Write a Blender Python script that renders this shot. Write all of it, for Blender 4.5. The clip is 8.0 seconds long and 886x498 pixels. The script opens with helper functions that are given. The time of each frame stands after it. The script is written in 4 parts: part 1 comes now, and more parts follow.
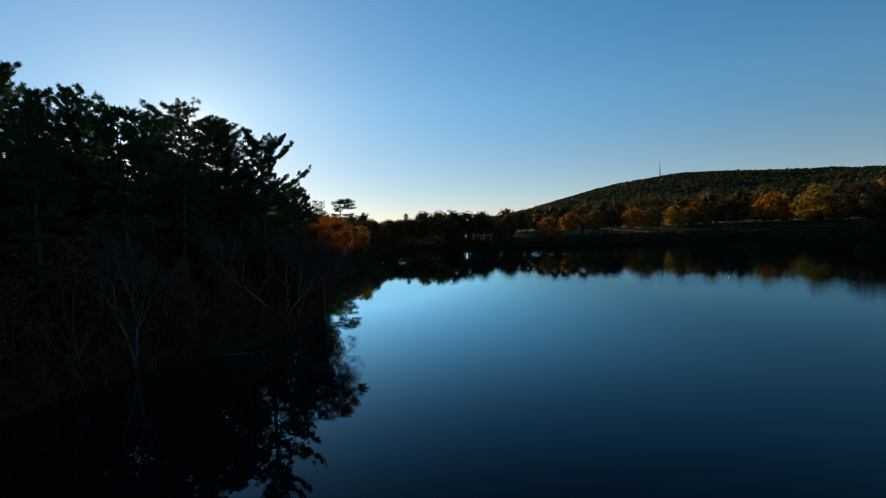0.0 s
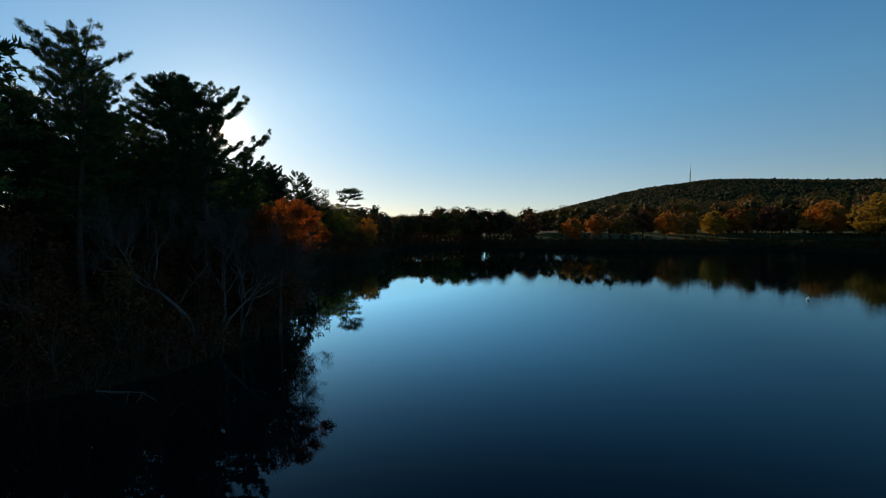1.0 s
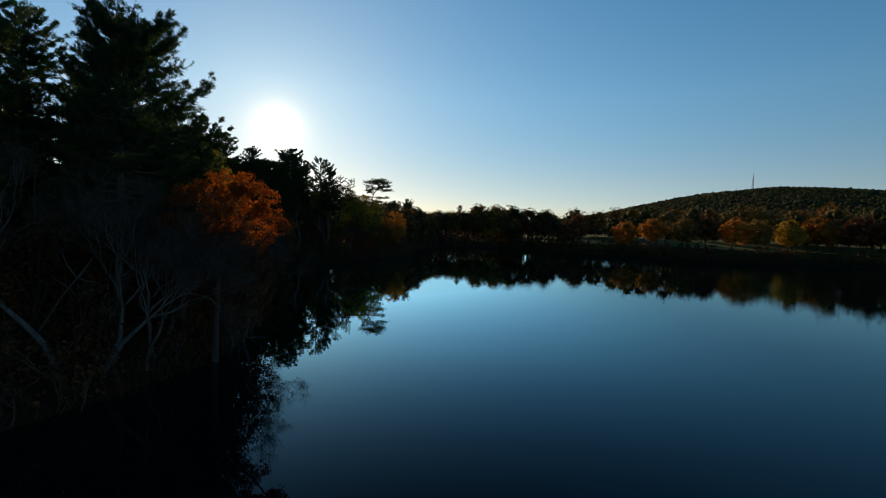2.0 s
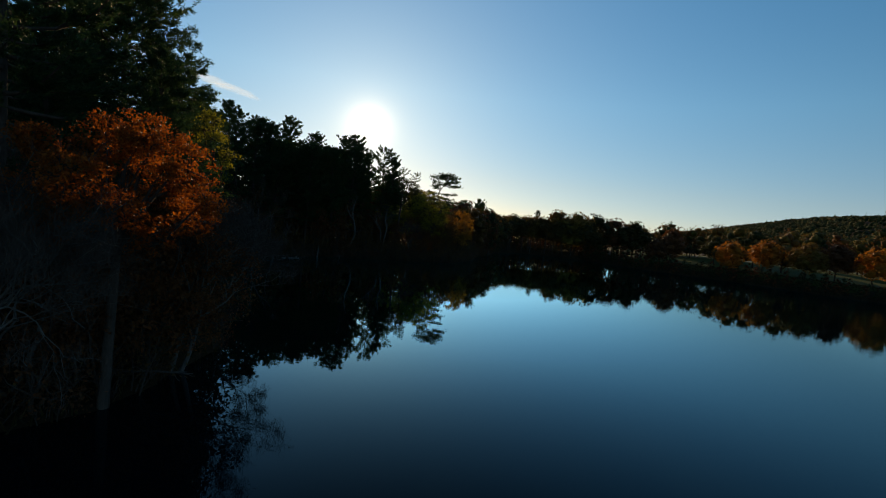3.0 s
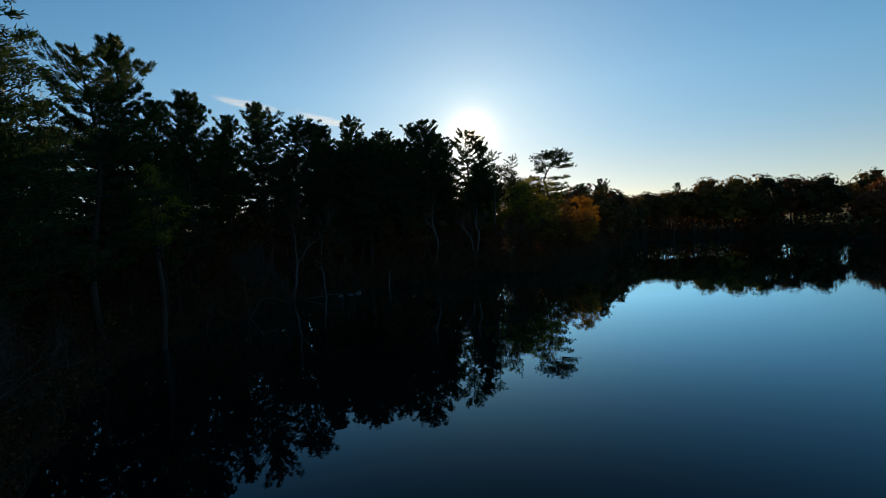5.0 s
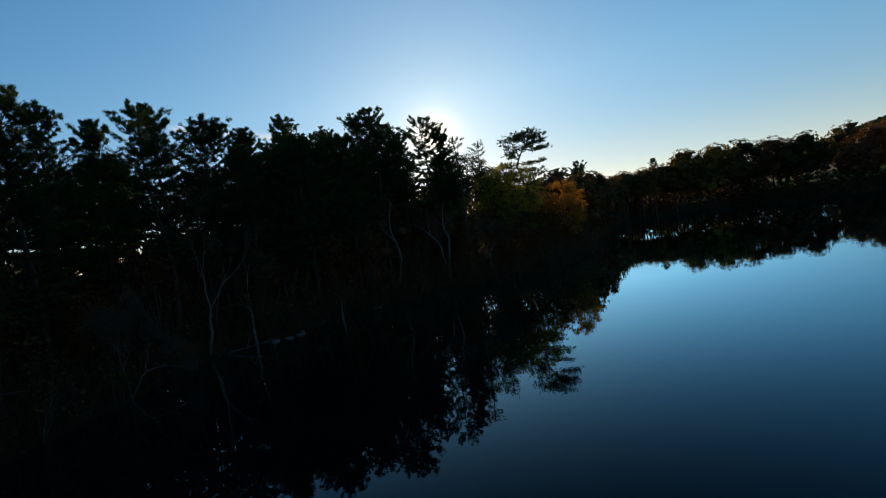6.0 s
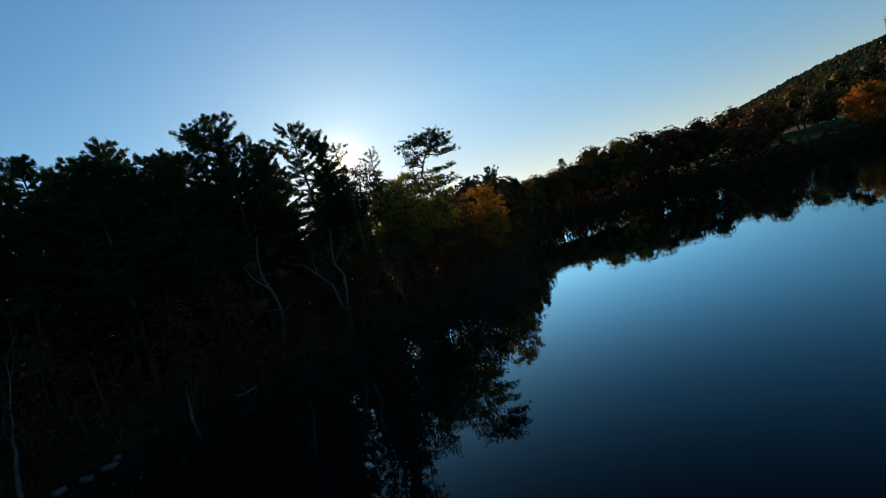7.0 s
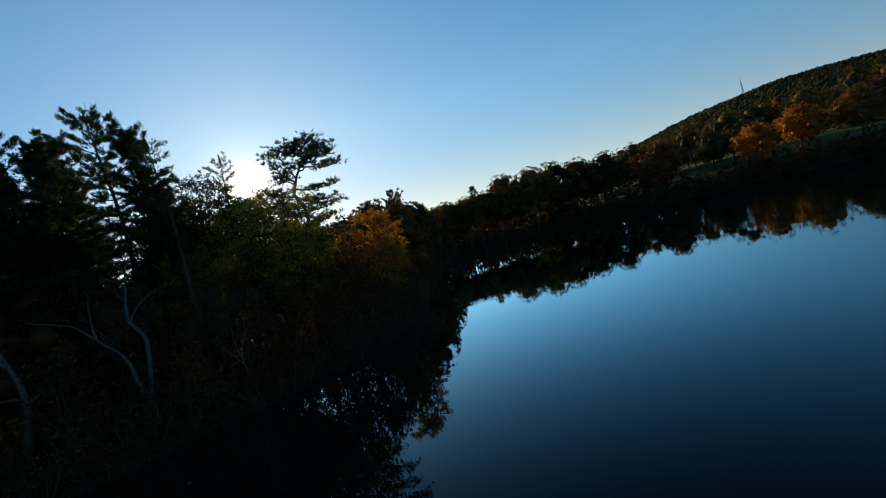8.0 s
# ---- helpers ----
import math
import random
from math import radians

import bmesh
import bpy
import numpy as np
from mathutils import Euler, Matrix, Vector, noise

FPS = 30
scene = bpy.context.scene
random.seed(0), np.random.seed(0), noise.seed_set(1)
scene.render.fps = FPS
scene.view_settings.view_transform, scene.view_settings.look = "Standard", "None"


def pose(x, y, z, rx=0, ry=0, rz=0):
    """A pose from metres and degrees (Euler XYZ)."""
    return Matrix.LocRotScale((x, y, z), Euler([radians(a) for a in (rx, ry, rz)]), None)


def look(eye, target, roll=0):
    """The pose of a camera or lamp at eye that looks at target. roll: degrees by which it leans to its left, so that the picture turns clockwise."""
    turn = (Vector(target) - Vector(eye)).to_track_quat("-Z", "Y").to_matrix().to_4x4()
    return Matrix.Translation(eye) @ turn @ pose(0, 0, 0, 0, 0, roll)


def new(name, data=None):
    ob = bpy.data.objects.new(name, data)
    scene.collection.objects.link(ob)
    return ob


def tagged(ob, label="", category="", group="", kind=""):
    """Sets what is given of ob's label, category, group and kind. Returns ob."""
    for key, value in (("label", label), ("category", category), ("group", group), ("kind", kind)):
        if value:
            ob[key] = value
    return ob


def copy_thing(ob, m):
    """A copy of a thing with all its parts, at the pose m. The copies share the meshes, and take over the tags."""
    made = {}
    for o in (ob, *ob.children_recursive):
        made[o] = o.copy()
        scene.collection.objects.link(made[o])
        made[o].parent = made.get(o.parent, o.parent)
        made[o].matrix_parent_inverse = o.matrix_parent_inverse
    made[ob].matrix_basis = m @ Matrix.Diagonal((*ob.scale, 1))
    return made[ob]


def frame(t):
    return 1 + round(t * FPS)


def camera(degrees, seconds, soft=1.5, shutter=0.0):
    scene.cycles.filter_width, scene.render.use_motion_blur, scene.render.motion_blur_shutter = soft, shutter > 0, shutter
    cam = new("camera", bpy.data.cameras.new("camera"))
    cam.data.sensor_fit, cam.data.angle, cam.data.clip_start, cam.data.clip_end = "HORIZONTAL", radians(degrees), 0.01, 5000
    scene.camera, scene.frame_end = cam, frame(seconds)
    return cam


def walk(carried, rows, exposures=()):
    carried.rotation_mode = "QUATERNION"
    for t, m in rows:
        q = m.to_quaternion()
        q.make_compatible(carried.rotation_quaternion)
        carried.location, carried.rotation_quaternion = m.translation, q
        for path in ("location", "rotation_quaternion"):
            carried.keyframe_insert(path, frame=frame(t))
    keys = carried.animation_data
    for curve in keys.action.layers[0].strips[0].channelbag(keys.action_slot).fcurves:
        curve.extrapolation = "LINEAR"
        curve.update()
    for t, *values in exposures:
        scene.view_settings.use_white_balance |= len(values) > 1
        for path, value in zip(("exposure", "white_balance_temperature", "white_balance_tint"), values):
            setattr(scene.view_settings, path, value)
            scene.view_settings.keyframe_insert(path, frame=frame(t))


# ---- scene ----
cam = camera(87.4, 8.0, soft=0.9)
METRES, EYE, TILT, LEAN, TURN = 96.0, 8.9, -2.44, 2.35, 0.0
ROWS = [
    (0.0, 0.0, 0.0, 0.0, 0.0, 0.0, -0.0),
    (0.5, 0.0095, 0.0647, 0.0003, 0.71, -0.1, -0.84),
    (1.0, 0.0192, 0.1292, 0.0008, 2.51, -0.27, -2.48),
    (2.5, 0.0345, 0.3191, 0.0074, 11.84, -1.22, -6.88),
    (3.0, 0.0332, 0.3784, 0.0094, 17.38, -1.67, -9.47),
    (3.5, 0.0237, 0.4393, 0.0106, 23.63, -2.18, -11.23),
    (4.0, 0.0084, 0.4974, 0.0118, 29.05, -2.59, -11.16),
    (5.5, -0.061, 0.6655, 0.0151, 30.5, -2.44, 3.31),
    (6.0, -0.0859, 0.7218, 0.0159, 28.37, -2.25, 5.71),
    (6.5, -0.1046, 0.785, 0.0177, 24.41, -1.82, 9.22),
    (7.0, -0.1227, 0.8461, 0.0185, 18.33, -1.27, 12.93),
    (7.5, -0.13, 0.9077, 0.0194, 11.85, -0.64, 14.84),
    (8.0, -0.1295, 0.9699, 0.0216, 7.4, -0.26, 12.36),
]
walk(cam, [(t, pose(0, 0, EYE, TILT, LEAN, TURN) @ pose(METRES * x, METRES * y, METRES * z, 90 + pitch, roll, yaw)) for t, x, y, z, yaw, pitch, roll in ROWS],
     [(0.0, 0.15, 7650, 5), (1.2, 0.15, 8000, 5), (2.5, 0.09, 8600, 5), (4.0, 0.12, 8600, 5), (5.5, 0.18, 8350, 5), (6.5, 0.22, 8300, 5), (8.0, 0.26, 8100, 5)])

# ---------------------------------------------------------------- light
SUN_AZ, SUN_EL = 27.8, 10.4          # degrees west of the +y axis, degrees above the horizon
sun_dir = Vector((-math.sin(radians(SUN_AZ)) * math.cos(radians(SUN_EL)), math.cos(radians(SUN_AZ)) * math.cos(radians(SUN_EL)), math.sin(radians(SUN_EL))))

world = bpy.data.worlds.new("world")
scene.world = world
world.use_nodes = True
wn, wl = world.node_tree.nodes, world.node_tree.links
wn.clear()
w_out = wn.new("ShaderNodeOutputWorld")
w_sky = wn.new("ShaderNodeTexSky")
w_sky.sky_type = "NISHITA"
w_sky.sun_disc = False
w_sky.sun_elevation = radians(SUN_EL)
w_sky.sun_rotation = radians(-SUN_AZ)
w_sky.air_density, w_sky.dust_density, w_sky.ozone_density, w_sky.altitude = 0.72, 0.06, 2.2, 300
w_bg = wn.new("ShaderNodeBackground")
w_bg.inputs["Strength"].default_value = 0.165
w_sat = wn.new("ShaderNodeHueSaturation")
w_sat.inputs["Saturation"].default_value = 1.12
wl.new(w_sky.outputs["Color"], w_sat.inputs["Color"])
# haze towards the horizon: dimmer and warmer low down, clear blue higher up
w_co = wn.new("ShaderNodeTexCoord")
w_sep = wn.new("ShaderNodeSeparateXYZ")
wl.new(w_co.outputs["Generated"], w_sep.inputs[0])
w_ramp = wn.new("ShaderNodeValToRGB")
for p, c in ((0.10, (0.66, 0.60, 0.62)), (0.26, (0.64, 0.86, 0.90)), (0.46, (0.44, 0.92, 1.05))):
    e = w_ramp.color_ramp.elements.new(p)
    e.color = (*c, 1)
w_ramp.color_ramp.elements[0].color = (0.54, 0.46, 0.56, 1)
w_ramp.color_ramp.elements[-1].color = (0.42, 0.90, 1.06, 1)
wl.new(w_sep.outputs["Z"], w_ramp.inputs["Fac"])
w_mul = wn.new("ShaderNodeMix")
w_mul.data_type, w_mul.blend_type = "RGBA", "MULTIPLY"
w_mul.inputs["Factor"].default_value = 1.0
wl.new(w_sat.outputs["Color"], w_mul.inputs[6])
wl.new(w_ramp.outputs["Color"], w_mul.inputs[7])
wl.new(w_mul.outputs[2], w_bg.inputs["Color"])
# the bright aureole of thin haze round the sun: falls off with the angle from it
w_dot = wn.new("ShaderNodeVectorMath")
w_dot.operation = "DOT_PRODUCT"
w_dot.inputs[1].default_value = sun_dir
wl.new(w_co.outputs["Generated"], w_dot.inputs[0])


def w_math(op, a, b=None):
    n = wn.new("ShaderNodeMath")
    n.operation = op
    for i, v in enumerate((a, b)):
        if v is None:
            continue
        if isinstance(v, (int, float)):
            n.inputs[i].default_value = v
        else:
            wl.new(v, n.inputs[i])
    return n.outputs[0]


w_ang = w_math("ARCCOSINE", w_math("MINIMUM", w_dot.outputs["Value"], 0.999999))
w_core = w_math("EXPONENT", w_math("MULTIPLY", w_ang, -1 / radians(1.15)))
w_wide = w_math("EXPONENT", w_math("MULTIPLY", w_ang, -1 / radians(15.0)))
w_glow = w_math("ADD", w_math("MULTIPLY", w_core, 2.2), w_math("MULTIPLY", w_wide, 0.31))
w_bg2 = wn.new("ShaderNodeBackground")
w_bg2.inputs["Color"].default_value = (1.0, 0.76, 0.50, 1)
wl.new(w_glow, w_bg2.inputs["Strength"])
w_add = wn.new("ShaderNodeAddShader")
wl.new(w_bg.outputs[0], w_add.inputs[0])
wl.new(w_bg2.outputs[0], w_add.inputs[1])
wl.new(w_add.outputs[0], w_out.inputs["Surface"])

sun = new("sun", bpy.data.lights.new("sun", "SUN"))
sun.data.energy, sun.data.angle, sun.data.color = 4.6, radians(0.53), (1.0, 0.76, 0.50)
sun.matrix_world = look((0, 0, 0), -sun_dir)


# ---------------------------------------------------------------- materials
def material(name):
    m = bpy.data.materials.new(name)
    m.use_nodes = True
    m.node_tree.nodes.clear()
    return m, m.node_tree.nodes, m.node_tree.links


def ramp(n, stops):
    r = n.new("ShaderNodeValToRGB")
    while len(r.color_ramp.elements) < len(stops):
        r.color_ramp.elements.new(0.5)
    for e, (p, c) in zip(r.color_ramp.elements, stops):
        e.position, e.color = p, (*c, 1)
    return r


def foliage(name, stops, translucent=0.35, by_tree=0.5, rough=0.55, cell=0.0):
    """Leaves: the colour goes from tree to tree and from leaf to leaf; light passes through them."""
    m, n, l = material(name)
    out = n.new("ShaderNodeOutputMaterial")
    info, geo = n.new("ShaderNodeObjectInfo"), n.new("ShaderNodeNewGeometry")
    mix = n.new("ShaderNodeMix")
    mix.inputs["Factor"].default_value = by_tree
    l.new(geo.outputs["Random Per Island"], mix.inputs["A"])
    l.new(info.outputs["Random"], mix.inputs["B"])
    if cell:
        vo, vc, sx = n.new("ShaderNodeTexVoronoi"), n.new("ShaderNodeTexCoord"), n.new("ShaderNodeSeparateColor")
        vo.inputs["Scale"].default_value = cell
        l.new(vc.outputs["Object"], vo.inputs["Vector"])
        l.new(vo.outputs["Color"], sx.inputs[0])
        l.new(sx.outputs[0], mix.inputs["B"])
    r = ramp(n, stops)
    l.new(mix.outputs["Result"], r.inputs["Fac"])
    co, noi = n.new("ShaderNodeTexCoord"), n.new("ShaderNodeTexNoise")
    noi.inputs["Scale"].default_value = 0.6
    l.new(co.outputs["Object"], noi.inputs["Vector"])
    hue = n.new("ShaderNodeHueSaturation")
    mr = n.new("ShaderNodeMapRange")
    mr.inputs["To Min"].default_value, mr.inputs["To Max"].default_value = 0.55, 1.45
    l.new(noi.outputs["Fac"], mr.inputs["Value"])
    l.new(mr.outputs["Result"], hue.inputs["Value"])
    l.new(r.outputs["Color"], hue.inputs["Color"])
    p = n.new("ShaderNodeBsdfPrincipled")
    p.inputs["Roughness"].default_value = rough
    p.inputs["Specular IOR Level"].default_value = 0.12
    l.new(hue.outputs["Color"], p.inputs["Base Color"])
    t = n.new("ShaderNodeBsdfTranslucent")
    l.new(hue.outputs["Color"], t.inputs["Color"])
    s = n.new("ShaderNodeMixShader")
    s.inputs[0].default_value = translucent
    l.new(p.outputs[0], s.inputs[1])
    l.new(t.outputs[0], s.inputs[2])
    l.new(s.outputs[0], out.inputs["Surface"])
    return m


def rough_surface(name, stops, scale=1.0, fine=12.0, bump=0.4, rough=0.9, stretch=(1, 1, 1), spec=0.08):
    """Bark, soil, stone: two scales of variation and a relief."""
    m, n, l = material(name)
    out = n.new("ShaderNodeOutputMaterial")
    co, mp = n.new("ShaderNodeTexCoord"), n.new("ShaderNodeMapping")
    mp.inputs["Scale"].default_value = stretch
    l.new(co.outputs["Object"], mp.inputs["Vector"])
    a, b = n.new("ShaderNodeTexNoise"), n.new("ShaderNodeTexNoise")
    a.inputs["Scale"].default_value, b.inputs["Scale"].default_value = scale, fine
    a.inputs["Detail"].default_value, b.inputs["Detail"].default_value = 6, 5
    l.new(mp.outputs[0], a.inputs["Vector"])
    l.new(mp.outputs[0], b.inputs["Vector"])
    mix = n.new("ShaderNodeMix")
    mix.inputs["Factor"].default_value = 0.45
    l.new(a.outputs["Fac"], mix.inputs["A"])
    l.new(b.outputs["Fac"], mix.inputs["B"])
    r = ramp(n, stops)
    l.new(mix.outputs["Result"], r.inputs["Fac"])
    p = n.new("ShaderNodeBsdfPrincipled")
    p.inputs["Roughness"].default_value = rough
    p.inputs["Specular IOR Level"].default_value = spec
    l.new(r.outputs["Color"], p.inputs["Base Color"])
    bm = n.new("ShaderNodeBump")
    bm.inputs["Strength"].default_value, bm.inputs["Distance"].default_value = bump, 0.05
    l.new(b.outputs["Fac"], bm.inputs["Height"])
    l.new(bm.outputs[0], p.inputs["Normal"])
    l.new(p.outputs[0], out.inputs["Surface"])
    return m


M_NEEDLE = foliage("pine_needles", [(0.0, (0.012, 0.030, 0.012)), (0.5, (0.026, 0.054, 0.018)), (1.0, (0.065, 0.095, 0.024))], 0.33, 0.35)
M_ORANGE = foliage("orange_leaves", [(0.0, (0.095, 0.025, 0.007)), (0.5, (0.21, 0.050, 0.008)), (1.0, (0.32, 0.085, 0.012))], 0.6, 0.3)
M_YELLOW = foliage("yellow_leaves", [(0.0, (0.075, 0.080, 0.012)), (0.5, (0.18, 0.165, 0.018)), (1.0, (0.34, 0.28, 0.028))], 0.58, 0.3)
M_GOLD = foliage("golden_oak_leaves", [(0.0, (0.14, 0.055, 0.009)), (0.5, (0.29, 0.12, 0.015)), (1.0, (0.42, 0.21, 0.028))], 0.45, 0.2)
M_AMBER = foliage("amber_oak_leaves", [(0.0, (0.13, 0.078, 0.011)), (0.5, (0.28, 0.165, 0.018)), (1.0, (0.42, 0.26, 0.026))], 0.58, 0.3)
M_RUST = foliage("dull_orange_oak_leaves", [(0.0, (0.13, 0.050, 0.010)), (0.5, (0.31, 0.108, 0.014)), (1.0, (0.46, 0.175, 0.022))], 0.58, 0.5)
M_RUSSET = foliage("russet_leaves", [(0.0, (0.05, 0.019, 0.008)), (0.5, (0.10, 0.033, 0.011)), (1.0, (0.165, 0.054, 0.015))], 0.35, 0.4)
M_AUTUMN = foliage("autumn_oak_leaves", [(0.0, (0.024, 0.027, 0.008)), (0.3, (0.054, 0.037, 0.010)), (0.6, (0.12, 0.052, 0.011)), (1.0, (0.17, 0.105, 0.016))], 0.4, 0.75)
M_OLIVE = foliage("olive_leaves", [(0.0, (0.017, 0.024, 0.008)), (0.5, (0.037, 0.037, 0.011)), (1.0, (0.068, 0.054, 0.014))], 0.35, 0.3)
M_BRUSH = foliage("dry_brush_leaves", [(0.0, (0.036, 0.025, 0.009)), (0.5, (0.081, 0.040, 0.013)), (1.0, (0.143, 0.079, 0.019))], 0.35, 0.5)
M_HILL = foliage("hill_wood_leaves", [(0.0, (0.012, 0.022, 0.008)), (0.45, (0.026, 0.037, 0.011)), (0.7, (0.048, 0.046, 0.013)), (0.9, (0.08, 0.043, 0.012)), (1.0, (0.055, 0.027, 0.010))], 0.2, 0.72, 0.9, 0.07)
M_WOODS = foliage("mixed_autumn_leaves", [(0.0, (0.016, 0.026, 0.008)), (0.3, (0.038, 0.040, 0.010)), (0.5, (0.10, 0.075, 0.013)), (0.7, (0.15, 0.062, 0.012)), (1.0, (0.07, 0.026, 0.010))], 0.35, 0.75, 0.7, 0.10)
M_GRASS = foliage("bank_grass", [(0.0, (0.013, 0.011, 0.003)), (0.5, (0.029, 0.022, 0.007)), (1.0, (0.067, 0.046, 0.013))], 0.35, 0.2)
M_BARK = rough_surface("pine_bark", [(0.3, (0.025, 0.018, 0.014)), (0.7, (0.077, 0.059, 0.048))], 1.5, 14, 0.8, 0.95, (1, 1, 0.25))
M_PALE = rough_surface("pale_bark", [(0.3, (0.038, 0.033, 0.030)), (0.7, (0.128, 0.116, 0.105))], 1.2, 10, 0.5, 0.85, (1, 1, 0.4))
M_GROUND = rough_surface("leaf_litter", [(0.25, (0.012, 0.007, 0.004)), (0.5, (0.028, 0.016, 0.008)), (0.75, (0.066, 0.034, 0.014))], 0.25, 6, 0.7, 0.95)
M_LAWN = rough_surface("mown_grass", [(0.25, (0.021, 0.031, 0.006)), (0.5, (0.042, 0.055, 0.010)), (0.75, (0.071, 0.067, 0.017))], 0.2, 5, 0.5, 0.9)
M_ROCK = rough_surface("pale_stone", [(0.3, (0.048, 0.045, 0.042)), (0.7, (0.120, 0.114, 0.108))], 1.2, 9, 0.5, 0.8)
M_STEEL = rough_surface("painted_steel", [(0.3, (0.28, 0.26, 0.26)), (0.7, (0.45, 0.42, 0.42))], 0.3, 3, 0.1, 0.5)
M_BUOY = rough_surface("white_plastic", [(0.2, (0.6, 0.6, 0.58)), (0.8, (0.8, 0.8, 0.78))], 3, 20, 0.05, 0.4)


def water_material():
    """Dark clear water: a mirror at a low angle, with a green-blue cast, that lets the dark depth through from above."""
    m, n, l = material("lake_water")
    out = n.new("ShaderNodeOutputMaterial")
    p, depth, lw, pw = n.new("ShaderNodeBsdfGlossy"), n.new("ShaderNodeBsdfDiffuse"), n.new("ShaderNodeLayerWeight"), n.new("ShaderNodeMath")
    p.inputs["Color"].default_value = (0.52, 0.89, 1.0, 1)
    p.inputs["Roughness"].default_value = 0.004
    depth.inputs["Color"].default_value = (0.0010, 0.0030, 0.0040, 1)
    lw.inputs["Blend"].default_value = 0.5
    pw.operation, pw.inputs[1].default_value = "POWER", 6.0
    mix = n.new("ShaderNodeMixShader")
    l.new(lw.outputs["Facing"], pw.inputs[0])
    gain = n.new("ShaderNodeMath")
    gain.operation, gain.use_clamp, gain.inputs[1].default_value = "MULTIPLY", True, 2.1
    # mirror strength set by x, fading to the right: imitates dimmer polarised sky reflection
    gain_by_x = n.new("ShaderNodeMapRange")
    gain_by_x.interpolation_type = "SMOOTHSTEP"
    gain_by_x.inputs["From Min"].default_value, gain_by_x.inputs["From Max"].default_value = -18.0, 26.0
    gain_by_x.inputs["To Min"].default_value, gain_by_x.inputs["To Max"].default_value = 3.1, 1.0
    l.new(gain_by_x.outputs["Result"], gain.inputs[1])
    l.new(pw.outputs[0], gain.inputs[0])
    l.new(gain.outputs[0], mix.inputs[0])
    l.new(depth.outputs[0], mix.inputs[1])
    l.new(p.outputs[0], mix.inputs[2])
    co = n.new("ShaderNodeTexCoord")
    big, small, where = n.new("ShaderNodeTexNoise"), n.new("ShaderNodeTexNoise"), n.new("ShaderNodeTexNoise")
    big.inputs["Scale"].default_value, small.inputs["Scale"].default_value, where.inputs["Scale"].default_value = 0.55, 2.6, 0.018
    for t in (big, small, where):
        l.new(co.outputs["Object"], t.inputs["Vector"])
    mr = n.new("ShaderNodeMapRange")
    mr.inputs["From Min"].default_value, mr.inputs["From Max"].default_value = 0.45, 0.72
    mr.inputs["To Min"].default_value, mr.inputs["To Max"].default_value = 0.10, 1.0
    sep, ruf = n.new("ShaderNodeSeparateXYZ"), n.new("ShaderNodeMapRange")
    l.new(co.outputs["Object"], sep.inputs[0])
    ruf.inputs["From Min"].default_value, ruf.inputs["From Max"].default_value = 0.0, 70.0
    ruf.inputs["To Min"].default_value, ruf.inputs["To Max"].default_value = -0.12, 0.22
    l.new(sep.outputs["X"], ruf.inputs["Value"])
    l.new(sep.outputs["X"], gain_by_x.inputs["Value"])
    wind = n.new("ShaderNodeMath")
    wind.operation = "ADD"
    l.new(where.outputs["Fac"], wind.inputs[0])
    l.new(ruf.outputs["Result"], wind.inputs[1])
    l.new(wind.outputs[0], mr.inputs["Value"])
    b1, b2 = n.new("ShaderNodeBump"), n.new("ShaderNodeBump")
    b1.inputs["Distance"].default_value, b2.inputs["Distance"].default_value = 0.010, 0.012
    b1.inputs["Strength"].default_value = 0.28
    l.new(mr.outputs["Result"], b2.inputs["Strength"])
    l.new(big.outputs["Fac"], b1.inputs["Height"])
    l.new(small.outputs["Fac"], b2.inputs["Height"])
    l.new(b1.outputs[0], b2.inputs["Normal"])
    l.new(b2.outputs[0], p.inputs["Normal"])
    l.new(mix.outputs[0], out.inputs["Surface"])
    return m


M_WATER = water_material()


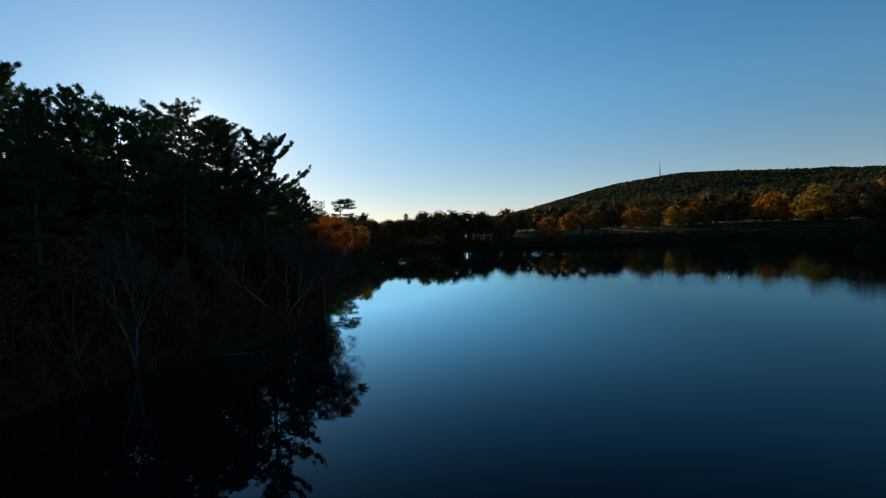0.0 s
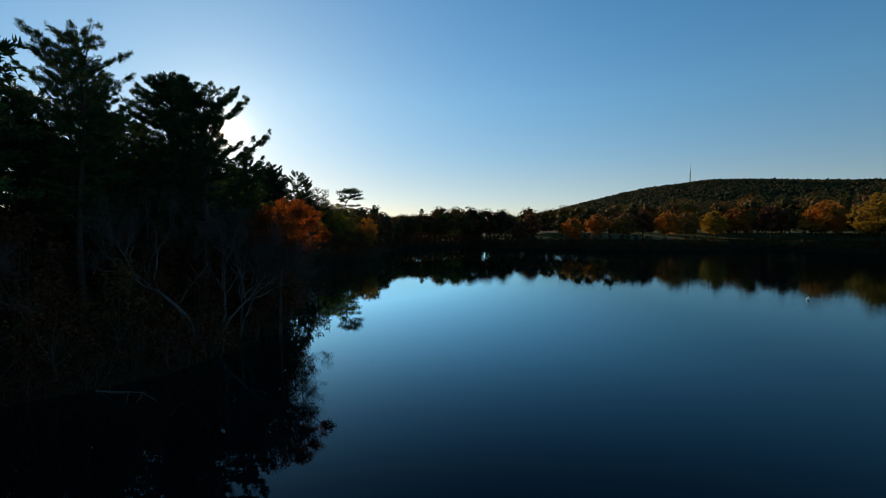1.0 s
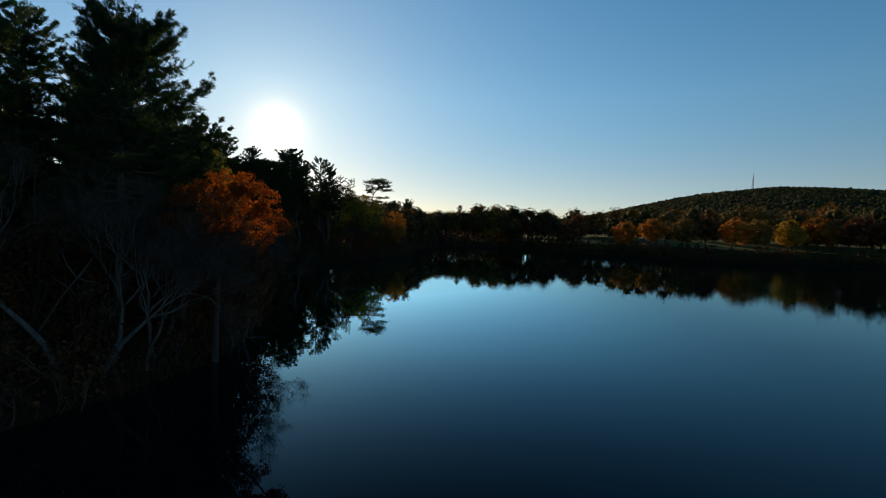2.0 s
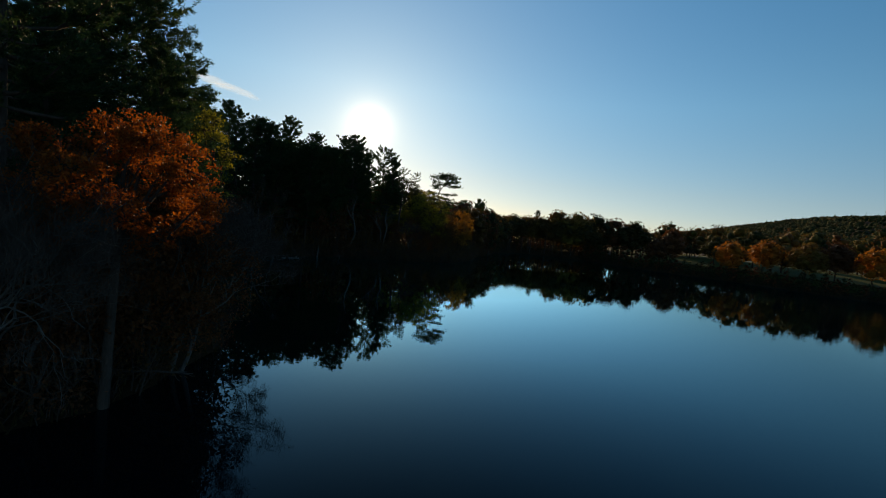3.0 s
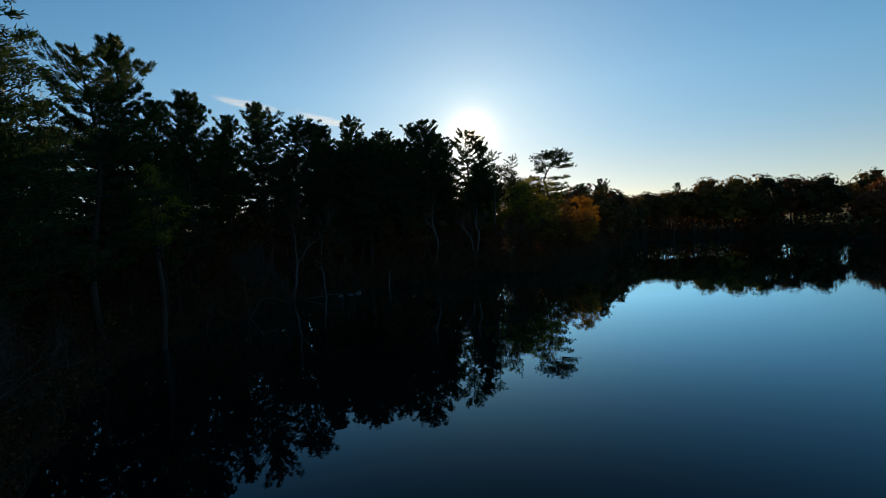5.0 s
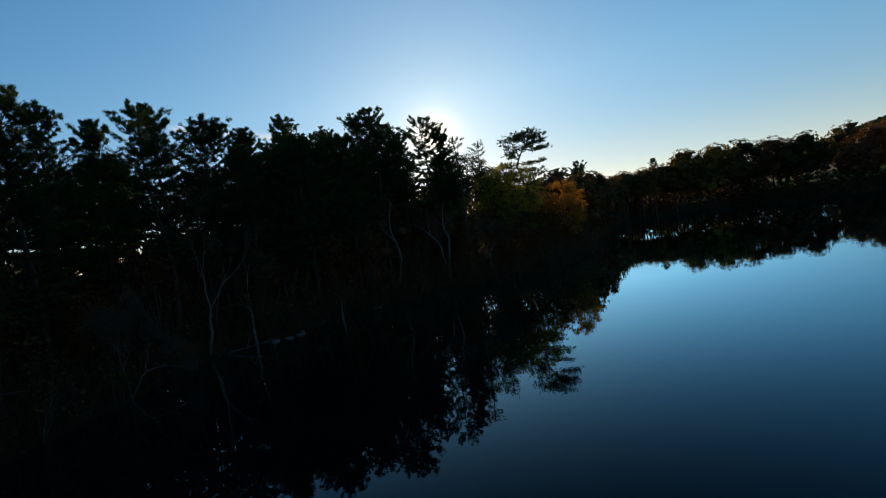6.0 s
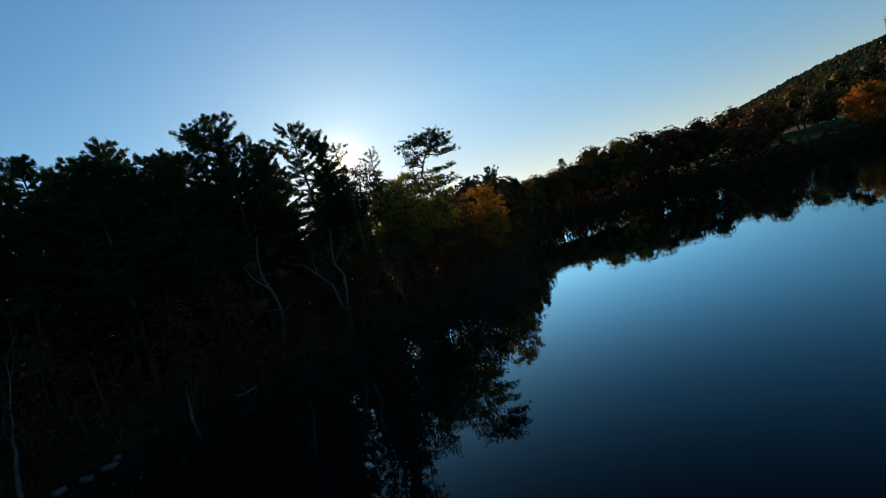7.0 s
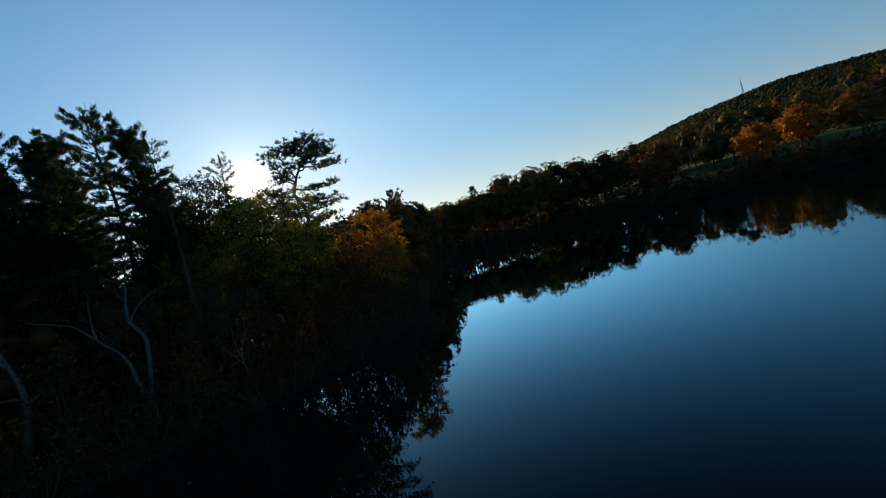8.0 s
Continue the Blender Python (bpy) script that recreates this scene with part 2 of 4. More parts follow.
# ---------------------------------------------------------------- building blocks
class Geo:
    """Collects triangles."""

    def __init__(self):
        self.v, self.f, self.n = [], [], 0

    def add(self, v, f):
        self.v.append(np.asarray(v, float).reshape(-1, 3))
        self.f.append(np.asarray(f, int).reshape(-1, 3) + self.n)
        self.n += len(self.v[-1])

    def tube(self, pts, radii, sides=6):
        pts = np.asarray(pts, float)
        k = len(pts)
        tan = np.gradient(pts, axis=0)
        tan /= np.linalg.norm(tan, axis=1)[:, None] + 1e-9
        ref = np.where(np.abs(tan[:, 2:3]) > 0.9, [[1.0, 0, 0]], [[0, 0, 1.0]])
        a = np.cross(tan, ref)
        a /= np.linalg.norm(a, axis=1)[:, None] + 1e-9
        b = np.cross(tan, a)
        ang = np.linspace(0, 2 * math.pi, sides, endpoint=False)
        ring = a[:, None] * np.cos(ang)[None, :, None] + b[:, None] * np.sin(ang)[None, :, None]
        v = (pts[:, None] + ring * np.asarray(radii, float)[:, None, None]).reshape(-1, 3)
        i = np.arange(k - 1)[:, None] * sides
        j = np.arange(sides)[None]
        q = np.stack([i + j, i + (j + 1) % sides, i + sides + (j + 1) % sides, i + sides + j], -1).reshape(-1, 4)
        f = np.concatenate([q[:, [0, 1, 2]], q[:, [0, 2, 3]]])
        self.add(v, f)

    def blades(self, c, d, length, width, rng):
        """Narrow needles: one triangle each, from c along d."""
        c, d = np.asarray(c), np.asarray(d)
        d = d / (np.linalg.norm(d, axis=1)[:, None] + 1e-9)
        s = np.cross(d, rng.normal(size=d.shape))
        s /= np.linalg.norm(s, axis=1)[:, None] + 1e-9
        w = (width * s)
        v = np.stack([c - w / 2, c + w / 2, c + d * np.asarray(length).reshape(-1, 1)], 1)
        self.add(v, np.arange(3 * len(c)))

    def leaves(self, c, size, rng):
        """Leaves: a bent kite of two triangles each."""
        c = np.asarray(c)
        u, w = rng.normal(size=c.shape), rng.normal(size=c.shape)
        u /= np.linalg.norm(u, axis=1)[:, None]
        w = np.cross(u, w)
        w /= np.linalg.norm(w, axis=1)[:, None]
        n = np.cross(u, w)
        s = np.asarray(size).reshape(-1, 1)
        v = np.stack([c - u * s * 0.55, c + w * s * 0.36 + n * s * 0.1, c + u * s * 0.55, c - w * s * 0.36 + n * s * 0.1], 1)
        i = np.arange(len(c))[:, None] * 4
        self.add(v, np.concatenate([i + [0, 1, 2], i + [0, 2, 3]]))

    def mesh(self, name, mat, smooth=False):
        me = bpy.data.meshes.new(name)
        v, f = np.concatenate(self.v), np.concatenate(self.f)
        me.vertices.add(len(v))
        me.vertices.foreach_set("co", v.astype(np.float32).ravel())
        me.loops.add(len(f) * 3)
        me.loops.foreach_set("vertex_index", f.astype(np.int32).ravel())
        me.polygons.add(len(f))
        me.polygons.foreach_set("loop_start", np.arange(0, len(f) * 3, 3, dtype=np.int32))
        me.polygons.foreach_set("use_smooth", np.full(len(f), smooth))
        me.update(calc_edges=True)
        me.materials.append(mat)
        return me


def part(name, geo, mat, parent, label="", smooth=False):
    ob = new(name, geo.mesh(name, mat, smooth))
    ob.parent = parent
    return tagged(ob, label)


def thing(name, label, category, group="", kind=""):
    return tagged(new(name), label, category, group, kind)


def unit(v):
    return v / (np.linalg.norm(v) + 1e-9)


def curve_points(p, d, length, steps, rng, wander=0.15, lift=0.0):
    """A wandering line from p along d; lift bends it upwards."""
    pts, d = [np.array(p, float)], unit(np.array(d, float))
    for _ in range(steps):
        d = unit(d + rng.normal(size=3) * wander + np.array([0, 0, lift]))
        pts.append(pts[-1] + d * length / steps)
    return np.array(pts), d


# ---------------------------------------------------------------- trees
def plume(rng, pts, L, dirv, side, rise, fine, each, spray, thick, length, first=0.15):
    """Needles of one limb: side twigs sweep outwards from it, with tufts along them; centres, directions, lengths."""
    twigs = int(L * 4.5) + 4
    q = np.linspace(0, 1, len(pts))
    at_t, hand = rng.uniform(first, 1.0, twigs) ** 0.85, np.where(np.arange(twigs) % 2, 1.0, -1.0)
    n = int(fine * L / each) + 5
    pick, u2 = rng.integers(0, twigs, n), rng.uniform(0.0, 1.0, n) ** 0.75
    t = at_t[pick]
    wide = L * spray * np.sqrt(np.clip(t * (1.12 - t) * 3.2, 0.02, 1))
    p = np.stack([np.interp(t, q, pts[:, j]) for j in range(3)], 1)
    p += np.outer(hand[pick] * u2 * wide, side) + np.outer(u2 * wide * 0.65, dirv) + rng.normal(size=(n, 3)) * [0.05, 0.05, thick * 0.6]
    p[:, 2] += 0.10 * wide * u2
    d = np.outer(np.ones(n), dirv * 0.75 + np.array([0, 0, 0.45 + rise * 0.7])) + np.outer(hand[pick] * 0.55, side) + rng.normal(size=(n, 3)) * 0.35
    return np.repeat(p, each, 0) + rng.normal(size=(n * each, 3)) * 0.07, np.repeat(d, each, 0) + rng.normal(size=(n * each, 3)) * 0.55, rng.uniform(0.6, 1.15, n * each) * length


def make_pine(seed, H, R, base=0.3, fine=250, lean=(0.0, 0.0), reach=None, length=0.26, width=0.068, gaps=0.08, top=0.8, crook=0.25, tier=0.62, skirt=0.5, broom=0.75, core=10, thick=0.10, cap=0.85, even=0.0, droop=0.04, limbs=(4, 7), spray=0.27, each=6, name="pine_tree"):
    """White pine: tapered trunk, whorls of upswept limbs in uneven tiers, each limb a plume of needles."""
    rng = np.random.default_rng(seed)
    root = thing(name, "", "tree")
    k = 14
    s = np.linspace(0, 1, k)
    bend = rng.normal(size=2) * crook
    axis = np.stack([lean[0] * s ** 1.4 + bend[0] * np.sin(s * 7), lean[1] * s ** 1.4 + bend[1] * np.sin(s * 6), s * (H - 0.45)], 1)
    r0 = 0.0115 * H + 0.02
    trunk, crown = Geo(), Geo()
    trunk.tube(axis, r0 * (1 - s) ** 0.85 + 0.02, 8)
    z = base * H
    cs, ds, ls = [], [], []
    lobe = 1 + (rng.uniform(0.85, 1.15, 8) - 1) * (1 - even)
    tall = H - 0.45
    while z < tall - 0.3:
        u = max(0.0, (z / H - base) / (1 - base))
        span = R * (min(1.0, skirt + 1.4 * u) * (1 - u ** 1.7) ** top + 0.06)
        at = np.array([np.interp(z, axis[:, 2], axis[:, 0]), np.interp(z, axis[:, 2], axis[:, 1]), z])
        count = rng.integers(*limbs)
        a0 = rng.uniform(0, 6.28)
        high = min(1.0, max(0.0, (u - 0.5) / 0.35))
        tier_scale = 1 + (rng.uniform(0.58, 1.2) - 1) * (1 - even) * (1 - 0.7 * high)
        for i in range(count):
            if rng.random() < gaps:
                continue
            az = a0 + i * 6.283 / count + rng.normal() * 0.25
            L = span * tier_scale * (1 + (rng.uniform(0.55, 1.25) - 1) * (1 - 0.8 * even)) * lobe[int(az * 8 / 6.283) % 8]
            if reach is not None:
                L *= 1 + reach[1] * max(-0.5, math.cos(az - reach[0])) * rng.uniform(0.5, 1.0)
            L = max(min(L * (1 + 0.25 * high), cap * (tall - z) + 0.35, 1.2 * R), 0.4)
            rise = -droop + broom * u ** 1.8 + rng.normal() * 0.08
            rise = min(rise + 0.35 * high, (rng.uniform(0.4, 1.0) * (tall - z) + 0.2) / L - 0.2)
            m = 5
            q = np.linspace(0, 1, m)
            dirv = np.array([math.cos(az), math.sin(az), 0])
            side = np.array([-dirv[1], dirv[0], 0])
            sway = rng.normal() * 0.10
            pts = at + np.outer(q * L, dirv) + np.outer(np.sin(q * 2.5) * sway * L, side) + np.outer(L * (rise * q + 0.20 * q ** 2.2), [0, 0, 1])
            trunk.tube(pts, (0.016 + 0.013 * L) * (1 - q * 0.85), 3)
            for store, got in zip((cs, ds, ls), plume(rng, pts, L, dirv, side, rise, fine, each, spray * (1 - 0.45 * high), thick, length)):
                store.append(got)
        # short inner twigs round the trunk
        n = int(core * (1 - 0.7 * high)) + 1
        a, rr = rng.uniform(0, 6.28, n), span * rng.uniform(0.03, 0.4, n)
        cs.append(at + np.stack([rr * np.cos(a), rr * np.sin(a), rng.uniform(-0.1, 0.5, n)], 1))
        ds.append(np.stack([np.cos(a), np.sin(a), rng.uniform(-0.4, 0.8, n)], 1))
        ls.append(np.full(n, 2.2 * length))
        z += tier * rng.uniform(0.65, 1.35) * (0.8 + 0.4 * (1 - u))
    n = 60
    t = rng.uniform(0, 1.1, n)
    cs.append(axis[-1] - np.outer(t, [0, 0, 1]) + rng.normal(size=(n, 3)) * 0.03)
    ds.append(np.array([0, 0, 0.9]) + rng.normal(size=(n, 3)) * 0.30)
    ls.append(np.full(n, 0.38))
    c, d, ll = np.concatenate(cs), np.concatenate(ds), np.concatenate(ls)
    crown.blades(c, d, ll, (ll * width / length)[:, None], rng)
    part("trunk", trunk, M_BARK, root, "", True)
    part("crown", crown, M_NEEDLE, root)
    return root


def make_fan_pine(seed, H):
    """Old broad pine: a bole that ends in a fan of long upswept limbs, each a dense plume, the tips along a dome."""
    rng = np.random.default_rng(seed)
    root = thing("pine_tree", "", "tree")
    q = np.linspace(0, 1, 12)
    bole = np.stack([0.5 * q ** 1.5 + 0.12 * np.sin(q * 6), 0.15 * np.sin(q * 5), q * 0.90 * H], 1)
    wood, crown = Geo(), Geo()
    wood.tube(bole, (0.30 * (1 - q) ** 0.75 + 0.04), 8)
    cs, ds, ls, boughs = [], [], [], []
    n = 60
    for i in range(n):
        f = (i + rng.uniform(0, 1)) / n
        z = H * (0.26 + 0.60 * f)
        az = i * 2.4 + rng.normal() * 0.3
        dirv = np.array([math.cos(az), math.sin(az), 0])
        side = np.array([-dirv[1], dirv[0], 0])
        run = (5.7 - 3.5 * f ** 1.4) * rng.uniform(0.68, 1.1) * (1 + 0.26 * math.cos(az - 0.3))
        tip = min(z + run * (0.05 + 1.0 * f ** 1.5) + rng.normal() * 0.25, H * math.sqrt(max(0.3, 1 - (run / 8.6) ** 2)) + rng.uniform(-0.9, 0.1))
        if 0.75 * H < tip < 0.87 * H and math.cos(az - 0.3) > 0.25:
            run *= 0.42          # the gap on the side of the lake, where limbs have broken off
        at = np.array([np.interp(z, bole[:, 2], bole[:, j]) for j in range(3)])
        w = np.linspace(0, 1, 7)
        pts = at + np.outer(w * run, dirv) + np.outer(np.sin(w * 2.6) * rng.normal() * 0.08 * run, side) + np.outer((tip - z) * (0.35 * w + 0.65 * w ** 2.3) - 0.06 * run * np.sin(w * 3.14), [0, 0, 1])
        boughs.append(Geo())
        boughs[-1].tube(pts, (0.03 + 0.014 * run) * (1 - w * 0.85), 5)
        slope = (tip - z) / run
        for k in range(3):
            # the limb itself and two forks that run beside it to the tip
            turn = (0, 0.42, -0.42)[k] + rng.normal() * 0.08
            cut = pts if k == 0 else pts[2] + (pts[2:] - pts[2]) @ np.array([[math.cos(turn), math.sin(turn), 0], [-math.sin(turn), math.cos(turn), 0], [0, 0, 1.0]]) * rng.uniform(0.7, 1.0)
            L = np.linalg.norm(cut[-1] - cut[0])
            if k:
                boughs[-1].tube(cut, np.linspace(0.04, 0.01, len(cut)), 3)
            for store, got in zip((cs, ds, ls), plume(rng, cut, L, dirv, side, slope, 230, 6, 0.10, 0.08, 0.24, 0.2 + 0.25 * f if k == 0 else 0.2)):
                store.append(got)
    c, d, ll = np.concatenate(cs), np.concatenate(ds), np.concatenate(ls)
    crown.blades(c, d, ll, (ll * 0.24)[:, None], rng)
    trunk = part("trunk", wood, M_BARK, root, "", True)
    for b in boughs:
        part("bough", b, M_BARK, trunk, "", True)
    part("crown", crown, M_NEEDLE, root)
    return root


def grow(geo, rng, p, d, length, radius, level, ends, levels, spread=0.65, lift=0.05, forks=(2, 4), min_r=0.008, wander=0.16, boughs=None):
    """Limbs that fork, thinner and shorter at each fork; ends collects the outermost twigs, boughs the first limbs, each by itself."""
    steps = 4 if level < 2 else 3
    pts, d2 = curve_points(p, d, length, steps, rng, wander, lift)
    r1 = max(radius * 0.62, min_r)
    sides = 8 if level == 0 else (6 if level == 1 else (4 if level == 2 else 3))
    geo.tube(pts, np.linspace(radius, r1, len(pts)), sides)
    if level >= levels:
        ends.append(pts[-1])
        ends.append(pts[len(pts) // 2])
        return
    n = rng.integers(forks[0], forks[1] + 1)
    a0 = rng.uniform(0, 6.28)
    ref = unit(np.cross(d2, [0.3, 0.2, 1.0]))
    oth = np.cross(d2, ref)
    for i in range(n):
        az = a0 + 6.283 * i / n + rng.normal() * 0.3
        nd = unit(d2 + (ref * math.cos(az) + oth * math.sin(az)) * spread * rng.uniform(0.6, 1.3))
        start = pts[-1] if i < 2 or level == 0 else pts[-2]
        if boughs is not None:
            boughs.append(Geo())
        grow(geo if boughs is None else boughs[-1], rng, start, nd, length * rng.uniform(0.62, 0.86), r1 * rng.uniform(0.6, 0.85), level + 1, ends, levels, spread, lift, forks, min_r, wander)


def jagged_ball(detail):
    """Points and faces of a round lump, to be roughened: the dense inside of a bough of leaves."""
    bm = bmesh.new()
    bmesh.ops.create_icosphere(bm, subdivisions=detail, radius=1.0)
    lump, faces = np.array([v.co[:] for v in bm.verts]), np.array([[v.index for v in f.verts] for f in bm.faces])
    bm.free()
    return lump, faces


def make_oak(seed, H, leaf_mat, clumps=220, leaves=30, size=0.2, clump=0.55, wide=0.34, low=0.28, lobes=9, shift=(0, 0), name="oak_tree", bark=None, twigs=1.0, lobe=(0.13, 0.20), shell=0.35, hull=False, inner=0, inner_size=(0.06, 0.09), limbs=True, solid=0, split=False):
    """Broad-leaved tree: a trunk, limbs into uneven lobes of the crown, twigs to loose clumps of leaves."""
    rng = np.random.default_rng(seed)
    root = thing(name, "", "tree")
    wood, crown, boughs = Geo(), Geo(), []
    r0 = 0.013 * H + 0.03
    fork = np.array([shift[0] * 0.25, shift[1] * 0.25, H * (low + 0.06)])
    q = np.linspace(0, 1, 5)[:, None]
    stem = q * fork + np.sin(q * 3.1) * rng.normal(size=3) * [0.02 * H, 0.02 * H, 0]
    wood.tube(stem, r0 * (1.25 - 0.5 * q[:, 0]), 8)
    cs = []
    for i in range(lobes):
        a = i * 2.4 + rng.uniform(-0.3, 0.3)
        f = (i + 0.5) / lobes
        lr = H * rng.uniform(*lobe)
        ring = wide * H * math.sqrt(max(0.05, 1 - (2 * f - 0.75) ** 2)) * rng.uniform(0.45, 0.85)
        z = H * (low + 0.08) + f * (H * (0.97 - low - 0.08) - lr)
        c = np.array([shift[0] * z / H + ring * math.cos(a), shift[1] * z / H + ring * math.sin(a), z])
        cs.append((c, lr))
        start = stem[-1] if i % 2 else stem[-2] * 0.4 + stem[-1] * 0.6
        mid = (start + c) / 2 + rng.normal(size=3) * H * 0.03 - np.array([0, 0, 0.02 * H])
        pts = np.array([start, start * 0.45 + mid * 0.55, mid, (mid + c) / 2 + rng.normal(size=3) * 0.01 * H, c])
        if limbs:
            bough = wood
            if split:
                bough = Geo()
                boughs.append(bough)
            bough.tube(pts, r0 * 0.55 * np.linspace(1, 0.25, 5), 5)
    cent = []
    for i in range(clumps):
        at = rng.integers(lobes)
        c, lr = cs[at]
        v = unit(rng.normal(size=3)) * np.array([1, 1, 0.75])
        p = c + v * lr * rng.uniform(shell, 1.1)
        for _ in range(12):
            if not hull or not any(np.linalg.norm((p - o) / (1, 1, 0.75)) < 0.9 * w for o, w in cs):
                break
            at = rng.integers(lobes)
            c, lr = cs[at]
            p = c + unit(rng.normal(size=3)) * np.array([1, 1, 0.75]) * lr * rng.uniform(0.92, 1.08)
        cent.append(p)
        if rng.random() > twigs:
            continue
        pts = np.array([c, (c + p) / 2 + rng.normal(size=3) * 0.06 * lr, p])
        (boughs[at] if split else wood).tube(pts, [0.02 + 0.0012 * H, 0.014 + 0.0006 * H, 0.006], 3)
    cc = np.repeat(np.array(cent), leaves, 0)
    cc = cc + rng.normal(size=cc.shape) * clump * np.array([1, 1, 0.65]) * 0.6
    k = H / np.quantile(cc[:, 2], 0.998)
    cc, wood.v = cc * [1, 1, k], [v * [1, 1, k] for v in wood.v]
    crown.leaves(cc, rng.uniform(0.6, 1.3, len(cc)) * size, rng)
    if inner:
        pick = rng.integers(0, lobes, inner)
        v = rng.normal(size=(inner, 3))
        v /= np.linalg.norm(v, axis=1)[:, None]
        cc = np.array([cs[i][0] for i in pick]) + v * np.array([cs[i][1] for i in pick])[:, None] * rng.uniform(0.2, 0.72, inner)[:, None] * [1, 1, 0.75]
        crown.leaves(cc * [1, 1, k], rng.uniform(*inner_size, inner) * H, rng)
    if solid:
        lump, faces = jagged_ball(solid)
        for c, lr in cs:
            v = lump * rng.uniform(0.35, 0.78, (len(lump), 1)) * lr * [1, 1, 0.75]
            crown.add((c + v) * [1, 1, k], faces)
    trunk = part("trunk", wood, bark or M_BARK, root, "", True)
    for b in boughs:
        b.v = [v * [1, 1, k] for v in b.v]
        part("bough", b, bark or M_BARK, trunk, "", True)
    part("crown", crown, leaf_mat, root)
    return root


def make_bare(seed, H, levels=5, spread=0.45, lean=(0, 0), stems=1, name="bare_tree", trunk_part=0.25, radius=0.0075):
    """Leafless tree: pale trunk and a fan of fine twigs."""
    rng = np.random.default_rng(seed)
    root = thing(name, "", "tree")
    wood, fine, ends, boughs = Geo(), Geo(), [], []
    for i in range(stems):
        a = rng.uniform(0, 6.28)
        o = 0.0 if stems == 1 else 0.28
        grow(wood, rng, (0.15 * math.cos(a) * (stems > 1), 0.15 * math.sin(a) * (stems > 1), 0), (lean[0] + o * math.cos(a), lean[1] + o * math.sin(a), 1.0), H * trunk_part * rng.uniform(0.85, 1.1), radius * H + 0.02, 0, ends, levels - 1, spread, 0.05, (2, 4), 0.007, 0.2, boughs)
    e = np.array(ends)
    k = H / e[:, 2].max()
    for b in (wood, *boughs):
        b.v = [v * k for v in b.v]
    c = np.repeat(e * k, 16, 0) + rng.normal(size=(len(e) * 16, 3)) * 0.12
    fine.blades(c, rng.normal(size=c.shape) * 0.6 + [0, 0, 0.8], rng.uniform(0.3, 0.8, len(c)), 0.013, rng)
    trunk = part("trunk", wood, M_PALE, root, "", True)
    for b in boughs:
        part("bough", b, M_PALE, trunk, "", True)
    part("crown", fine, M_BARK, root, "fine dark leafless twigs")
    return root


def make_shrub(seed, H, mat, leaves=7, size=0.17, stems=7):
    """Shore brush: many thin stems from one base, with twigs and dry leaves."""
    rng = np.random.default_rng(seed)
    root = thing("shrub", "", "shrub")
    wood, crown, ends = Geo(), Geo(), []
    for i in range(stems):
        a = rng.uniform(0, 6.28)
        grow(wood, rng, (0.2 * math.cos(a), 0.2 * math.sin(a), -0.1), (0.8 * math.cos(a) * rng.random(), 0.8 * math.sin(a) * rng.random(), 1.0), H * 0.42 * rng.uniform(0.6, 1.1), 0.022, 2, ends, 3, 0.6, 0.04, (3, 4), 0.005)
    e = np.array(ends)
    k = H / e[:, 2].max()
    wood.v = [v * k for v in wood.v]
    c = np.repeat(e * k, leaves, 0)
    c = c + rng.normal(size=c.shape) * 0.3
    crown.leaves(c, rng.uniform(0.6, 1.3, len(c)) * size, rng)
    part("stem", wood, M_BARK, root)
    part("crown", crown, mat, root)
    return root


# ---------------------------------------------------------------- the land
SHORE = np.array([(-60, -120), (-45, -60), (-36, -20), (-30, 5), (-24.5, 22), (-22, 28), (-19.5, 33), (-16, 37), (-13.5, 43), (-13.2, 50), (-15, 56), (-20, 62),
                  (-28, 66.5), (-34.5, 71), (-37, 76), (-40, 84), (-42.2, 92), (-42, 99), (-39.5, 106), (-33.4, 113), (-28.2, 119.3), (-24.4, 125.5), (-22.4, 130.5), (-22.2, 138), (-24.0, 150),
                  (-24.5, 168), (-26, 190), (-22, 208), (-10, 214), (6, 214), (22, 201), (45, 199), (62, 190), (75, 186), (100, 196), (125, 200), (128, 183),
                  (138, 160), (165, 134), (205, 100), (215, 40), (200, -60), (120, -140), (0, -160)], float)


def shore_distance(x, y):
    """Metres from the water's edge, minus on the water."""
    x, y = np.atleast_1d(np.asarray(x, float)), np.atleast_1d(np.asarray(y, float))
    a, b = SHORE, np.roll(SHORE, -1, 0)
    best = np.full(x.shape, 1e9)
    inside = np.zeros(x.shape, bool)
    for (x0, y0), (x1, y1) in zip(a, b):
        dx, dy = x1 - x0, y1 - y0
        t = np.clip(((x - x0) * dx + (y - y0) * dy) / (dx * dx + dy * dy), 0, 1)
        best = np.minimum(best, np.hypot(x - x0 - t * dx, y - y0 - t * dy))
        inside ^= ((y0 > y) != (y1 > y)) & (x < dx * (y - y0) / (dy if dy else 1e-9) + x0)
    return np.where(inside, -best, best)


def waves(x, y, scale, seed):
    """A cheap smooth noise of a few sines, about -1 to 1."""
    r = np.random.default_rng(seed)
    out = np.zeros(np.shape(x))
    for _ in range(6):
        a, f, p = r.uniform(0, 6.28), r.uniform(0.6, 1.8) / scale, r.uniform(0, 6.28)
        out += np.sin((np.cos(a) * x + np.sin(a) * y) * f * 6.283 + p)
    return out / 3.5


def smooth(a, b, x):
    t = np.clip((x - a) / (b - a), 0, 1)
    return t * t * (3 - 2 * t)


